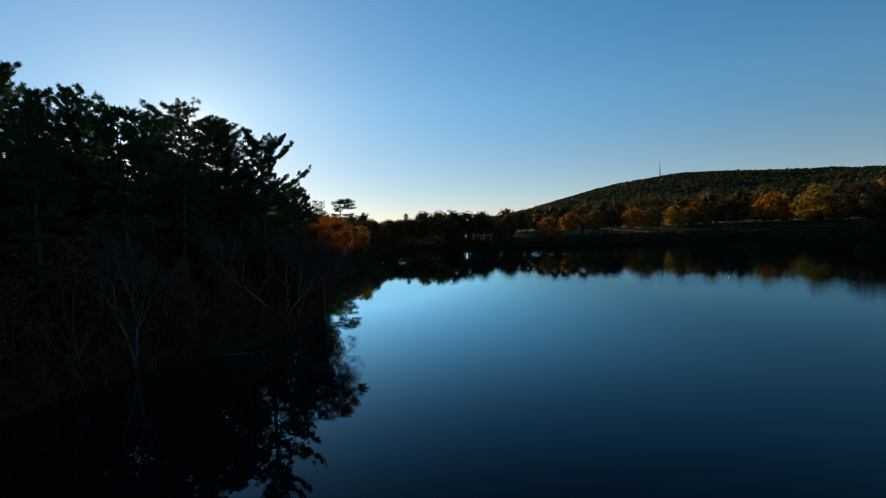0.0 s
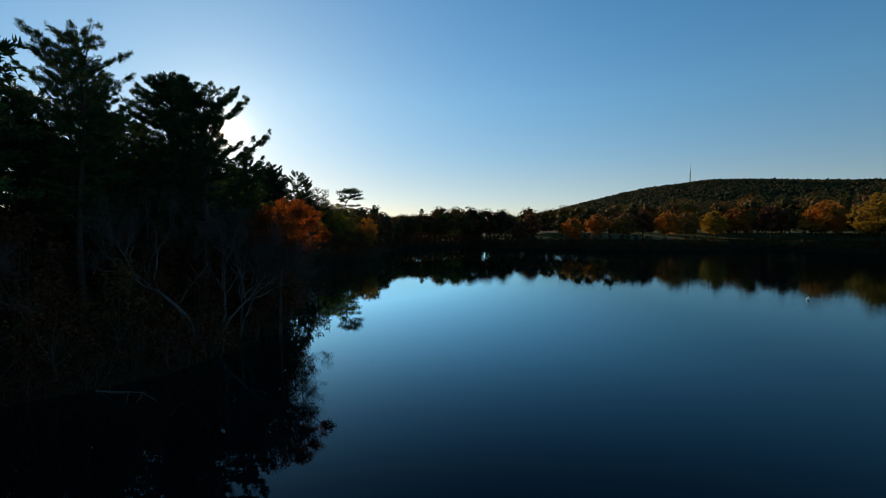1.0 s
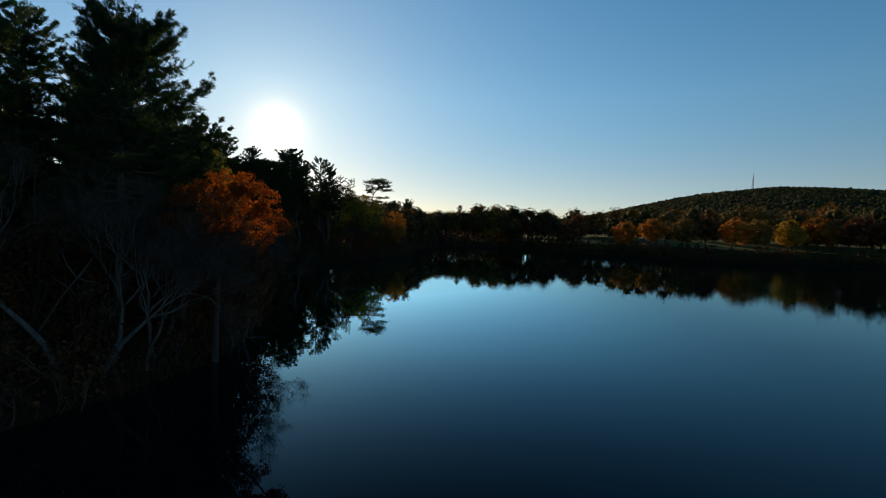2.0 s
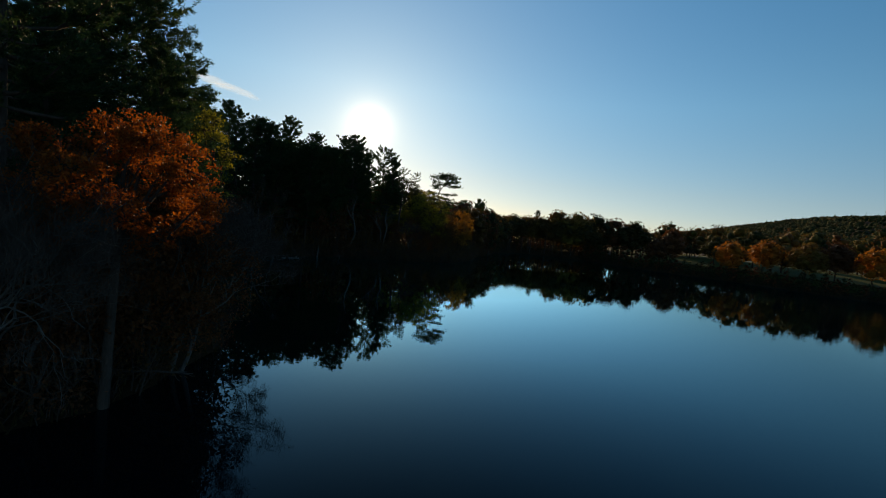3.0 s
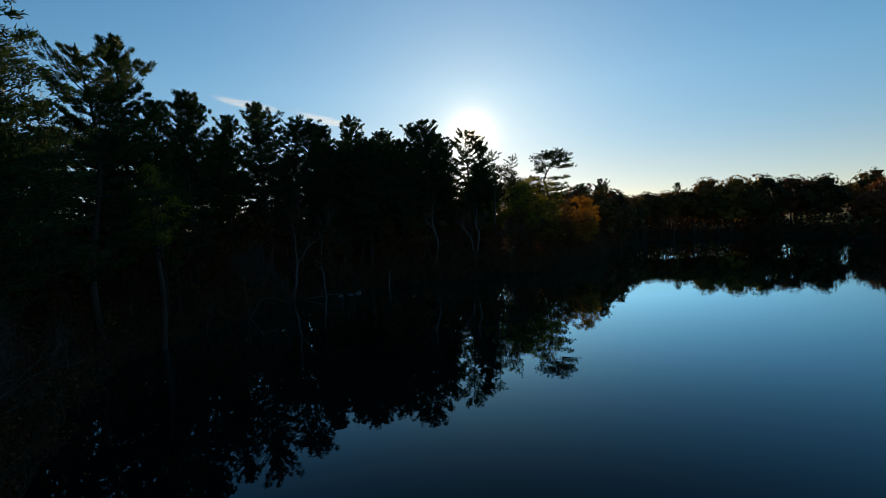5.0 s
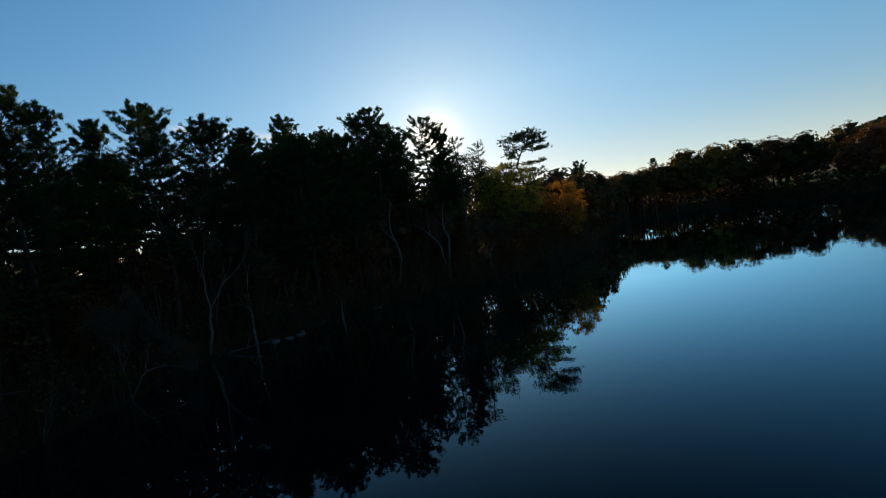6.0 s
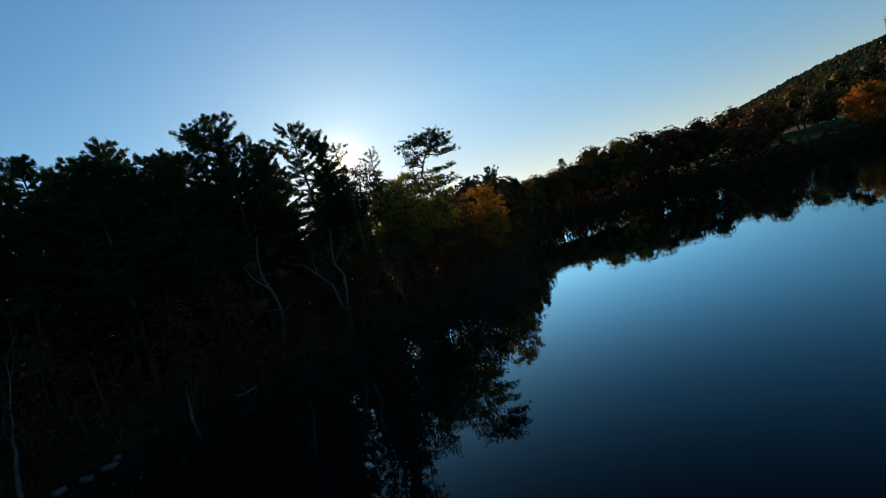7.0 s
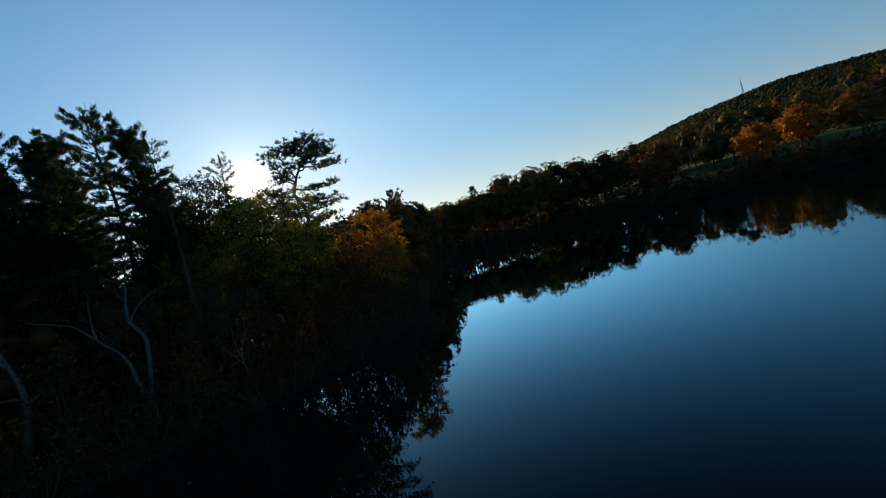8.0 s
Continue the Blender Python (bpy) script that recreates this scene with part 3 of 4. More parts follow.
def height(x, y):
    """Height of the land over the lake's surface."""
    x, y = np.atleast_1d(np.asarray(x, float)), np.atleast_1d(np.asarray(y, float))
    d = shore_distance(x, y) + waves(x, y, 9, 3) * 0.7
    far = smooth(8, 60, x) * smooth(60, 150, y)
    bank = 0.55 * smooth(0, 1.2, d) + (1 - far) * (1.7 * smooth(0.8, 6, d) + 0.9 * smooth(6, 25, d)) + far * (2.9 * smooth(1, 9, d) + 2.4 * smooth(10, 60, d))
    z = np.where(d < 0, np.maximum(-2.0, d * 0.35), bank + 0.12 * waves(x, y, 5, 4) * smooth(1, 5, d))
    az, r = np.degrees(np.arctan2(x, y)), np.hypot(x, y)
    ridge = np.interp(az, [-6, 2, 7, 10.8, 14.8, 21.2, 25.2, 29.7, 36.9, 43.6, 60, 90, 130], [0, 4, 20, 36, 55, 82, 93, 93, 83, 72, 64, 42, 0])
    z = z + np.where(d > 0, ridge * smooth(330, 1180, r) * (1 - 0.8 * smooth(1500, 3200, r)) + smooth(500, 900, r) * 3 * waves(x, y, 160, 5), 0)
    return z


def spaced(lo, hi, step, reach):
    inner = np.arange(lo, hi + step, step)
    out, s, w = [], step, 0
    while w < reach:
        s *= 1.16
        w += s
        out.append(w)
    out = np.array(out)
    return np.concatenate([lo - out[::-1], inner, inner[-1] + out])


gx, gy = spaced(-110, 220, 2.6, 4300), spaced(-40, 270, 2.6, 4300)
mx, my = np.meshgrid(gx, gy)
mz = height(mx.ravel(), my.ravel())
g = Geo()
nx = len(gx)
ii = (np.arange(len(gy) - 1)[:, None] * nx + np.arange(nx - 1)[None]).ravel()
g.add(np.stack([mx.ravel(), my.ravel(), mz], 1), np.concatenate([np.stack([ii, ii + 1, ii + nx + 1], 1), np.stack([ii, ii + nx + 1, ii + nx], 1)]))
ground_mesh = g.mesh("ground", M_GROUND, True)
ground_mesh.materials.append(M_LAWN)
cx, cy = mx.ravel()[ii] + 1.3, my.ravel()[ii] + 1.3
lawn = ((cx > 15) & (cy > 120) & (cx < 240) & (cy < 330) & (shore_distance(cx, cy) > 5.5)).astype(np.int32)
ground_mesh.polygons.foreach_set("material_index", np.concatenate([lawn, lawn]))
ground = tagged(new("ground", ground_mesh), "brown leaf-littered ground round a lake, rising to a hill", "ground", kind="structure")

g = Geo()
g.add([(-70, -175, 0), (230, -175, 0), (230, 230, 0), (-70, 230, 0)], [(0, 1, 2), (0, 2, 3)])
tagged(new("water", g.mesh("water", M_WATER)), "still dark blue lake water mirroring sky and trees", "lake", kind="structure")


def place(proto, x, y, scale=1.0, turn=0.0, label="", group="", sink=0.08, top=None, own=22.0):
    """A copy of a pattern at (x, y) on the ground; top: the height over the lake that it reaches, for a pattern of own metres."""
    z = float(height(x, y)[0]) - sink
    if top is not None:
        scale = (top - z) / own
    ob = copy_thing(proto, pose(x, y, z, 0, 0, turn) @ Matrix.Scale(scale, 4))
    return tagged(ob, label, "", group)


def drop(proto):
    """Takes a pattern out again once its copies stand."""
    for o in (*proto.children_recursive, proto):
        bpy.data.objects.remove(o)


def joined(name, spots, label, category):
    """Many alike trees as one object: spots holds (pattern, pose)."""
    me = bpy.data.meshes.new(name)
    mats, vs, fs, ms, n = [], [], [], [], 0
    for proto, m in spots:
        a = np.array(m)
        for o in proto.children:
            v = np.empty(len(o.data.vertices) * 3, np.float32)
            o.data.vertices.foreach_get("co", v)
            f = np.empty(len(o.data.loops), np.int32)
            o.data.loops.foreach_get("vertex_index", f)
            mat = o.data.materials[0]
            if mat not in mats:
                mats.append(mat)
            vs.append(v.reshape(-1, 3) @ a[:3, :3].T + a[:3, 3])
            fs.append(f + n)
            ms.append(np.full(len(f) // 3, mats.index(mat), np.int32))
            n += len(vs[-1])
    v, f, mi = np.concatenate(vs), np.concatenate(fs), np.concatenate(ms)
    me.vertices.add(len(v))
    me.vertices.foreach_set("co", v.astype(np.float32).ravel())
    me.loops.add(len(f))
    me.loops.foreach_set("vertex_index", f.astype(np.int32))
    me.polygons.add(len(f) // 3)
    me.polygons.foreach_set("loop_start", np.arange(0, len(f), 3, dtype=np.int32))
    for mat in mats:
        me.materials.append(mat)
    me.polygons.foreach_set("material_index", mi)
    me.update(calc_edges=True)
    return tagged(new(name, me), label, category, kind="stuff")


def standing(x, y, scale, turn, sink=0.08):
    return pose(x, y, float(height(x, y)[0]) - sink, 0, 0, turn) @ Matrix.Scale(scale, 4)


rng = np.random.default_rng(7)


def scatter(x0, x1, y0, y1, near, far, gap, most, keep=(), tries=9000, ok=None):
    """Spots on land between two distances from the water, at least gap apart."""
    xs, ys = rng.uniform(x0, x1, tries), rng.uniform(y0, y1, tries)
    d = shore_distance(xs, ys)
    good = (d > near) & (d < far)
    if ok is not None:
        good &= ok(xs, ys)
    old, out = np.array(list(keep) or [(1e6, 1e6)], float), []
    for x, y, dd in zip(xs[good], ys[good], d[good]):
        if len(out) >= most:
            break
        if np.min((old[:, 0] - x) ** 2 + (old[:, 1] - y) ** 2) > gap * gap:
            old = np.vstack([old, (x, y)])
            out.append((float(x), float(y), float(dd)))
    return out


def lane(x, y):
    """False in the open lanes through which the low sun reaches the bright oaks."""
    free = np.ones(np.shape(x), bool)
    for a, b, w, far in ((-31.6, 129.4, 6.0, 45), (-24, 134.6, 5.5, 45), (-13, 49, 3.0, 8), (-23.4, 44, 2.2, 32), (46, 204, 6.0, 50), (56, 205, 6.0, 50), (93, 204, 6.0, 50), (104, 206, 6.0, 85), (84, 200, 5.0, 60), (128, 208, 6.0, 85), (142, 196, 5.0, 60), (150, 182, 6.0, 85)):
        along = (x - a) * sun_dir.x + (y - b) * sun_dir.y
        across = np.abs((x - a) * sun_dir.y - (y - b) * sun_dir.x)
        free &= ~((along > 1.5) & (along < far) & (across < w))
    return free


# patterns, each 22 m high
edge_pines = [make_pine(11, 22, 4.4, 0.20, gaps=0.12, top=0.95), make_pine(12, 22, 4.0, 0.22, gaps=0.15, top=0.85, broom=0.85), make_pine(13, 22, 4.9, 0.26, gaps=0.2, top=0.62, broom=0.9, cap=1.05), make_pine(14, 22, 3.3, 0.20, gaps=0.12, top=0.95), make_pine(15, 22, 4.1, 0.26, gaps=0.2, crook=0.35, top=0.7, broom=0.9, tier=0.75, cap=0.95),
              make_pine(16, 22, 1.9, 0.55, fine=60, gaps=0.25, crook=0.4, top=0.6, tier=0.9, core=3)]
LIGHT = dict(fine=26, length=0.62, width=0.25, core=7, tier=1.0)
back_pines = [make_pine(21, 22, 4.2, 0.44, **LIGHT), make_pine(22, 22, 3.8, 0.50, **LIGHT), make_pine(23, 22, 4.6, 0.40, gaps=0.2, **LIGHT)]
wide_pine = make_fan_pine(17, 22)
vase_pine = make_pine(18, 22, 3.9, 0.34, fine=250, length=0.22, width=0.055, gaps=0.18, top=0.45, broom=1.1, tier=0.62, spray=0.23, core=3, cap=1.1)
great_pine = make_pine(19, 22, 6.8, 0.12, 215, length=0.23, width=0.062, skirt=0.85, gaps=0.02, top=1.0, core=20, tier=0.62, even=0.75, droop=0.10, broom=0.3, limbs=(7, 11), spray=0.30)

# pines that stand out: place, top, pattern, turn
POINT_PINES = [(-24.4, 45.0, 16.8, 1, 40), (-31.8, 50.6, 23.3, 4, 80), (-31, 40, 22.3, 0, 10), (-27, 31, 19.6, 3, 0), (-29.5, 34.5, 19.2, 3, 60), (-32.6, 34.5, 23.0, 1, 200), (-26.4, 41.4, 17.2, 3, 120), (-24, 53, 19, 3, 150), (-35, 56.5, 24, 0, 130),
    (-39, 66, 22, 1, 30), (-38, 36, 22, 2, 10), (-18.2, 54.4, 15.2, 0, 60), (-23.4, 60.2, 12.0, 0, 20), (-20.6, 59.0, 9.0, 3, 80)]
BAY_PINES = [(-36, 71.5, 19.4, 4, 70), (-40.5, 77.5, 18.2, 3, 30), (-44.5, 82.3, 20.7, 3, 60), (-47.5, 92.5, 21.5, 4, 160), (-48.8, 89, 20.3, 3, 10), (-50, 86.5, 21.3, 1, 320), (-49.5, 99, 21.8, 2, 20), (-44.5, 77.2, 23.6, 3, 220),
    (-53.4, 96.8, 23.8, 3, 200), (-52, 101, 17.5, 4, 300)]
WOOD_PINES = [(-53, 107, 22.5, 3, 250), (-58, 118.6, 26.3, 0, 0), (-54, 121.5, 24.0, 1, 100), (-41.3, 115.8, 22.9, 2, 200), (-48, 111, 19.5, 3, 20), (-41, 121, 20.5, 3, 300), (-65, 117.5, 25.6, 1, 33), (-52, 112, 18, 0, 50),
    (-57, 104, 18.5, 2, 90), (-50, 121, 18, 2, 140), (-46, 119, 17.5, 4, 10), (-47, 105, 17, 3, 60), (-42.6, 119.4, 18.2, 3, 20)]
COVE_PINES = [(-38.2, 123, 22.2, 4, 90), (-36.2, 135.4, 15.2, 5, 10), (-32.8, 120.8, 18.2, 5, 10), (-36.2, 123.8, 20.4, 3, 140), (-33.4, 129.2, 18.4, 5, 200), (-40, 129, 17.5, 1, 77), (-45, 126, 20, 0, 5), (-43, 123, 17, 0, 250), (-60, 122, 20, 2, 30), (-47.5, 128, 23.5, 0, 170),
    (-32, 183.6, 15.9, 2, 0), (-28.9, 169.6, 16.3, 0, 40), (-33, 170, 15.6, 2, 100), (-24.8, 171, 12.8, 3, 0), (-35, 178, 14, 3, 0), (-17.7, 224.6, 17.4, 3, 0)]
CANOPY_PINES = [(-44.5, 108.5, 19.5, 0, 15), (-46, 113.5, 20.3, 1, 75), (-49.5, 115.5, 20.2, 2, 130), (-44.6, 119, 20.6, 0, 190), (-50.5, 108.5, 19.8, 1, 240), (-53, 115.5, 20.4, 0, 290),
    (-47.5, 123.5, 20.4, 1, 330), (-55.5, 110.5, 20, 2, 45), (-57, 122.5, 20.5, 1, 100), (-51.5, 104, 19.4, 0, 160), (-52.5, 125, 20.5, 2, 205), (-47, 101.5, 18.8, 3, 260), (-43.2, 105, 19.2, 1, 20), (-41.8, 110, 19.4, 0, 310), (-45.6, 105.4, 19.6, 2, 70), (-42.6, 112.4, 19.8, 1, 150)]
PINES = POINT_PINES + BAY_PINES + WOOD_PINES + COVE_PINES + CANOPY_PINES
for x, y, h, i, turn in PINES:
    place(edge_pines[i], x, y, 1, turn, "tall dark green white pine at the lake shore", "shore pines", top=h)
place(wide_pine, -18.6, 48.0, 1, 0, "broad white pine with a fan of upswept plumes over the water", "shore pines", top=20.9)
place(vase_pine, -23.1, 41.7, 1, 0, "open-crowned white pine with bare upswept limbs", "shore pines", top=21.3)
place(great_pine, -29.2, 60.9, 1, 0, "great white pine with long drooping lower limbs", "shore pines", top=25)


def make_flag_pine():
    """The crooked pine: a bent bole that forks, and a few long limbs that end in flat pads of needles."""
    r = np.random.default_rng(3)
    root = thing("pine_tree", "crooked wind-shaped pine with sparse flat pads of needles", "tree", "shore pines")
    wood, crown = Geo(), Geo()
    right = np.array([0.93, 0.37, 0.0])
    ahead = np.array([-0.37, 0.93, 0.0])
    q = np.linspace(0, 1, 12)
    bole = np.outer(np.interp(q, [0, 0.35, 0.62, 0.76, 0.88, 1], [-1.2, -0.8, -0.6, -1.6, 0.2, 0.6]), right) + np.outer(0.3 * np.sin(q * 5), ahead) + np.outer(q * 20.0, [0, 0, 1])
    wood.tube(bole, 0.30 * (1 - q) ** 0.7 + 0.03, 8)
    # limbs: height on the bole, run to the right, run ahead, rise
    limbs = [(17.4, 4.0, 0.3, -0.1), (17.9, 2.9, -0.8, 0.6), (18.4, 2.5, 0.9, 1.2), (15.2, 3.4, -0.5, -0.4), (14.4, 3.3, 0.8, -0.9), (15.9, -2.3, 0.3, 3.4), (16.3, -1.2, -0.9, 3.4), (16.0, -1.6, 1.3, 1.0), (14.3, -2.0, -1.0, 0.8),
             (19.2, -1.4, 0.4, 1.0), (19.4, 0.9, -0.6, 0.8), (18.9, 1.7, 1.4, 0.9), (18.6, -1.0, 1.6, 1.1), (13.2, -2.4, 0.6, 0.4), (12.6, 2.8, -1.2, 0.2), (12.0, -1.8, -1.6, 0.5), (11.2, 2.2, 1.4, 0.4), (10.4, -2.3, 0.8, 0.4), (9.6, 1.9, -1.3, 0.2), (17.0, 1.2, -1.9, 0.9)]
    cs, ds, boughs = [], [], []
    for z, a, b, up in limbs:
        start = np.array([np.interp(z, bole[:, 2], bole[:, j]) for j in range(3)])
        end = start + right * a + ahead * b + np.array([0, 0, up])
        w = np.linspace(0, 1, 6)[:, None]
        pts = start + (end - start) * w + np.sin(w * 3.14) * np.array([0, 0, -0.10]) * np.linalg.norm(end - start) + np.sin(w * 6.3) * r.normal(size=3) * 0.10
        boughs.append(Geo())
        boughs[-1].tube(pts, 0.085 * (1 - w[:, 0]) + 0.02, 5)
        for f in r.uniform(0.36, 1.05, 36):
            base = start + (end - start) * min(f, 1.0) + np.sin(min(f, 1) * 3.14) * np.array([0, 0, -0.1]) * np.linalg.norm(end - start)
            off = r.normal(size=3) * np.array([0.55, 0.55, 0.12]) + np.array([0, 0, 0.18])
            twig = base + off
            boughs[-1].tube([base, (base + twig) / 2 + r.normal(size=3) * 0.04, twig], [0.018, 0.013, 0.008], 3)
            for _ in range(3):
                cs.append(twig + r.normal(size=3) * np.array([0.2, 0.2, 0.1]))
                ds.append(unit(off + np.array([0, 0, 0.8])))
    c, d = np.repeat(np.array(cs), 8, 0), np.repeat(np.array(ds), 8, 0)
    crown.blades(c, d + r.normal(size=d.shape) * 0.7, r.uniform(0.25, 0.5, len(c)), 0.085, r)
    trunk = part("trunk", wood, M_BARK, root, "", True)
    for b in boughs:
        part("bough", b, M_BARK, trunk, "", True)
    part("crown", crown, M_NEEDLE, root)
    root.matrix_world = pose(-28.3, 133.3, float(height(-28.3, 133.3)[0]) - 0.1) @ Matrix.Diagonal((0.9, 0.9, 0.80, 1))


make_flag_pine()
taken = [(p[0], p[1]) for p in PINES] + [(-18.6, 48.0), (-23.1, 41.7), (-29.2, 60.9), (-28.3, 133.3)]
for x, y, d in scatter(-85, -14, 12, 150, 6.0, 42, 4.6, 90, taken, ok=lane):
    h = (rng.uniform(15, 20.5) if d < 14 else rng.uniform(17.5, 22.5)) if y < 118 else rng.uniform(11, 15)
    place(back_pines[rng.integers(3)], x, y, 1, rng.uniform(0, 360), "dark green pine with a bare lower trunk in the wood", "wood pines", top=h)

# broad-leaved trees on the shore
orange_tree = make_oak(31, 13, M_ORANGE, 480, 46, 0.115, 0.27, wide=0.37, low=0.50, shift=(1.2, -0.4), lobe=(0.045, 0.10), lobes=23, hull=True, inner=1500, inner_size=(0.012, 0.02), twigs=0.5, split=True)
point_oak = make_oak(36, 9, M_RUSSET, 260, 34, 0.13, 0.36, wide=0.36, low=0.10, lobe=(0.10, 0.17), lobes=18, hull=True, inner=900, inner_size=(0.025, 0.04), twigs=0.4, split=True)
small_orange = make_oak(35, 13, M_GOLD, 300, 50, 0.18, 0.40, wide=0.30, low=0.22, shift=(1.0, -0.2), lobe=(0.08, 0.14), lobes=18, hull=True, inner=900, inner_size=(0.02, 0.035), twigs=0.5, split=True)
place(orange_tree, -12.9, 48.6, 1, 0, "orange-leaved oak with a broad low crown over the water's edge", "shore oaks", top=10.6, own=13)
for x, y, h, turn in [(-15.2, 54.2, 8.2, 0), (-14.5, 52.0, 8.0, 250), (-16.6, 52.4, 8.4, 200)]:
    place(point_oak, x, y, 1, turn, "dark russet oak in full leaf on the point", "shore oaks", top=h, own=9)
drop(point_oak)
place(small_orange, -24.2, 134.6, 1, 20, "bright golden-orange oak at the water's edge", "shore oaks", top=11.0, own=13)
yellow_tree = make_oak(33, 13, M_YELLOW, 380, 32, 0.155, 0.40, wide=0.30, low=0.22, lobe=(0.10, 0.16), lobes=16, hull=True, inner=700, inner_size=(0.014, 0.024), split=True)
for x, y, h, turn in [(-31.6, 129.4, 14.1, 120), (-28.3, 127.2, 14.0, 40), (-34, 132.6, 14.7, 200), (-44, 117, 12, 10), (-34.2, 123.6, 10.6, 300), (-30.6, 125.4, 13.4, 250), (-37.2, 125.4, 11.2, 90)]:
    place(yellow_tree, x, y, 1, turn, "yellow-leaved oak among the shore pines", "shore oaks", top=h, own=13)
olive_tree = make_oak(37, 13, M_OLIVE, 330, 28, 0.16, 0.36, wide=0.30, low=0.50, lobe=(0.08, 0.13), lobes=16, hull=True, inner=400, inner_size=(0.014, 0.024), twigs=0.5, split=True)
for x, y, h, turn in [(-35, 126.8, 16.4, 60), (-39, 130.5, 16.2, 160)]:
    place(olive_tree, x, y, 1, turn, "flat-topped dull olive oak above the yellow ones", "shore oaks", top=h, own=13)
drop(olive_tree)

slim_yellow = make_oak(34, 13, M_YELLOW, 150, 30, 0.13, 0.34, wide=0.13, low=0.46, lobe=(0.03, 0.065), lobes=15, hull=True, split=True)
place(slim_yellow, -21.8, 61.2, 1, 40, "golden-yellow oak standing against the great pine", "shore oaks", top=13.7, own=13)
place(slim_yellow, -36.4, 75.0, 1, 200, "dull golden oak on the bank of the bay", "shore oaks", top=12.4, own=13)
drop(slim_yellow)

# lower storey: dull russet young trees and brush between the pines and the water
saplings = [make_oak(61, 9, M_RUSSET, 70, 16, 0.30, 0.7, low=0.08, twigs=0.3), make_oak(62, 9, M_BRUSH, 70, 16, 0.30, 0.7, low=0.08, twigs=0.3), make_oak(63, 9, M_RUSSET, 60, 14, 0.30, 0.8, low=0.15, wide=0.28, twigs=0.3)]
deep = [make_oak(64, 9, M_RUSSET, 60, 12, 0.3, 0.8, low=0.10, twigs=0.0, limbs=False, solid=1), make_oak(65, 9, M_BRUSH, 60, 12, 0.3, 0.8, low=0.10, twigs=0.0, limbs=False, solid=1)]
for x, y, d in scatter(-80, -11, -30, 160, 0.9, 10, 2.9, 120):
    place(saplings[rng.integers(3)], x, y, rng.uniform(0.45, 1.0) if lane(x, y) else rng.uniform(0.3, 0.5), rng.uniform(0, 360), "dull russet young oak under the shore pines", "lower storey oaks")
joined("wood_thicket", [(deep[rng.integers(2)], standing(x, y, rng.uniform(0.55, 1.15), rng.uniform(0, 360))) for x, y, d in scatter(-95, -12, 10, 160, 8, 46, 3.2, 235, ok=lane)],
       "dense dull brown young trees deep in the pine wood", "thicket")
brush = [make_shrub(71, 2.6, M_BRUSH, stems=6), make_shrub(72, 2.2, M_RUSSET, stems=5), make_shrub(73, 3.0, M_BRUSH, 4, stems=6)]
for x, y, d in scatter(-60, -11, -5, 165, -0.1, 4.0, 1.25, 250):
    place(brush[rng.integers(3)], x, y, rng.uniform(0.6, 1.25), rng.uniform(0, 360), "tangled brown brush at the water's edge", "shore brush")

joined("shore_brush", [(brush[rng.integers(3)], standing(x, y, rng.uniform(0.35, 0.7), rng.uniform(0, 360))) for x, y, d in scatter(-60, -11, 20, 150, -0.35, 1.3, 0.95, 150)],
       "low tangled brown brush overhanging the water", "brush")

for x, y, k, turn in [(-26.2, 126.6, 0.75, 30), (-25.2, 131.4, 0.9, 140), (-27.8, 122.8, 0.7, 220), (-24.4, 137.5, 0.9, 300), (-26.6, 129.4, 0.95, 200), (-25.8, 140.5, 0.9, 20), (-27.3, 136.5, 1.0, 80), (-29.6, 124.8, 0.95, 290), (-32.2, 119.5, 0.7, 80), (-13.9, 47.0, 0.55, 10), (-13.8, 50.9, 0.6, 100), (-13.6, 48.8, 0.5, 190)]:
    place(saplings[k > 0.7], x, y, k, turn, "dull russet young oak under the shore pines", "lower storey oaks")

# leafless trees: place, top, stems, lean
BARE = [(-43.2, 92, 12, 1, 0.05, 83), (-41.6, 95.2, 11, 1, 0.1, 84), (-32.4, 125, 7.0, 2, 0.1, 85), (-21.2, 31.5, 10.5, 2, 0.1, 86), (-13.9, 52.6, 9.0, 2, 0.2, 87), (-15.6, 44.0, 10.8, 2, 0.1, 101), (-15.4, 47.0, 10.0, 2, 0.1, 102), (-16.2, 42.2, 11.0, 1, 0.1, 103),
        (-14.6, 45.6, 8.0, 1, 0.15, 88), (-39.8, 84, 7, 2, 0.15, 91), (-17.8, 58.5, 8, 2, 0.15, 94), (-29.9, 120.2, 8, 1, 0.1, 96)]
for x, y, h, stems, lean, seed in BARE:
    z = float(height(x, y)[0])
    t = make_bare(seed, h - z, 5, lean=(lean, 0), stems=stems)
    t.matrix_world = pose(x, y, z - 0.08)
    tagged(t, "leafless pale grey tree forking low by the water" if stems == 2 else "leafless pale grey tree with spreading twigs by the water", "tree", "bare shore trees")


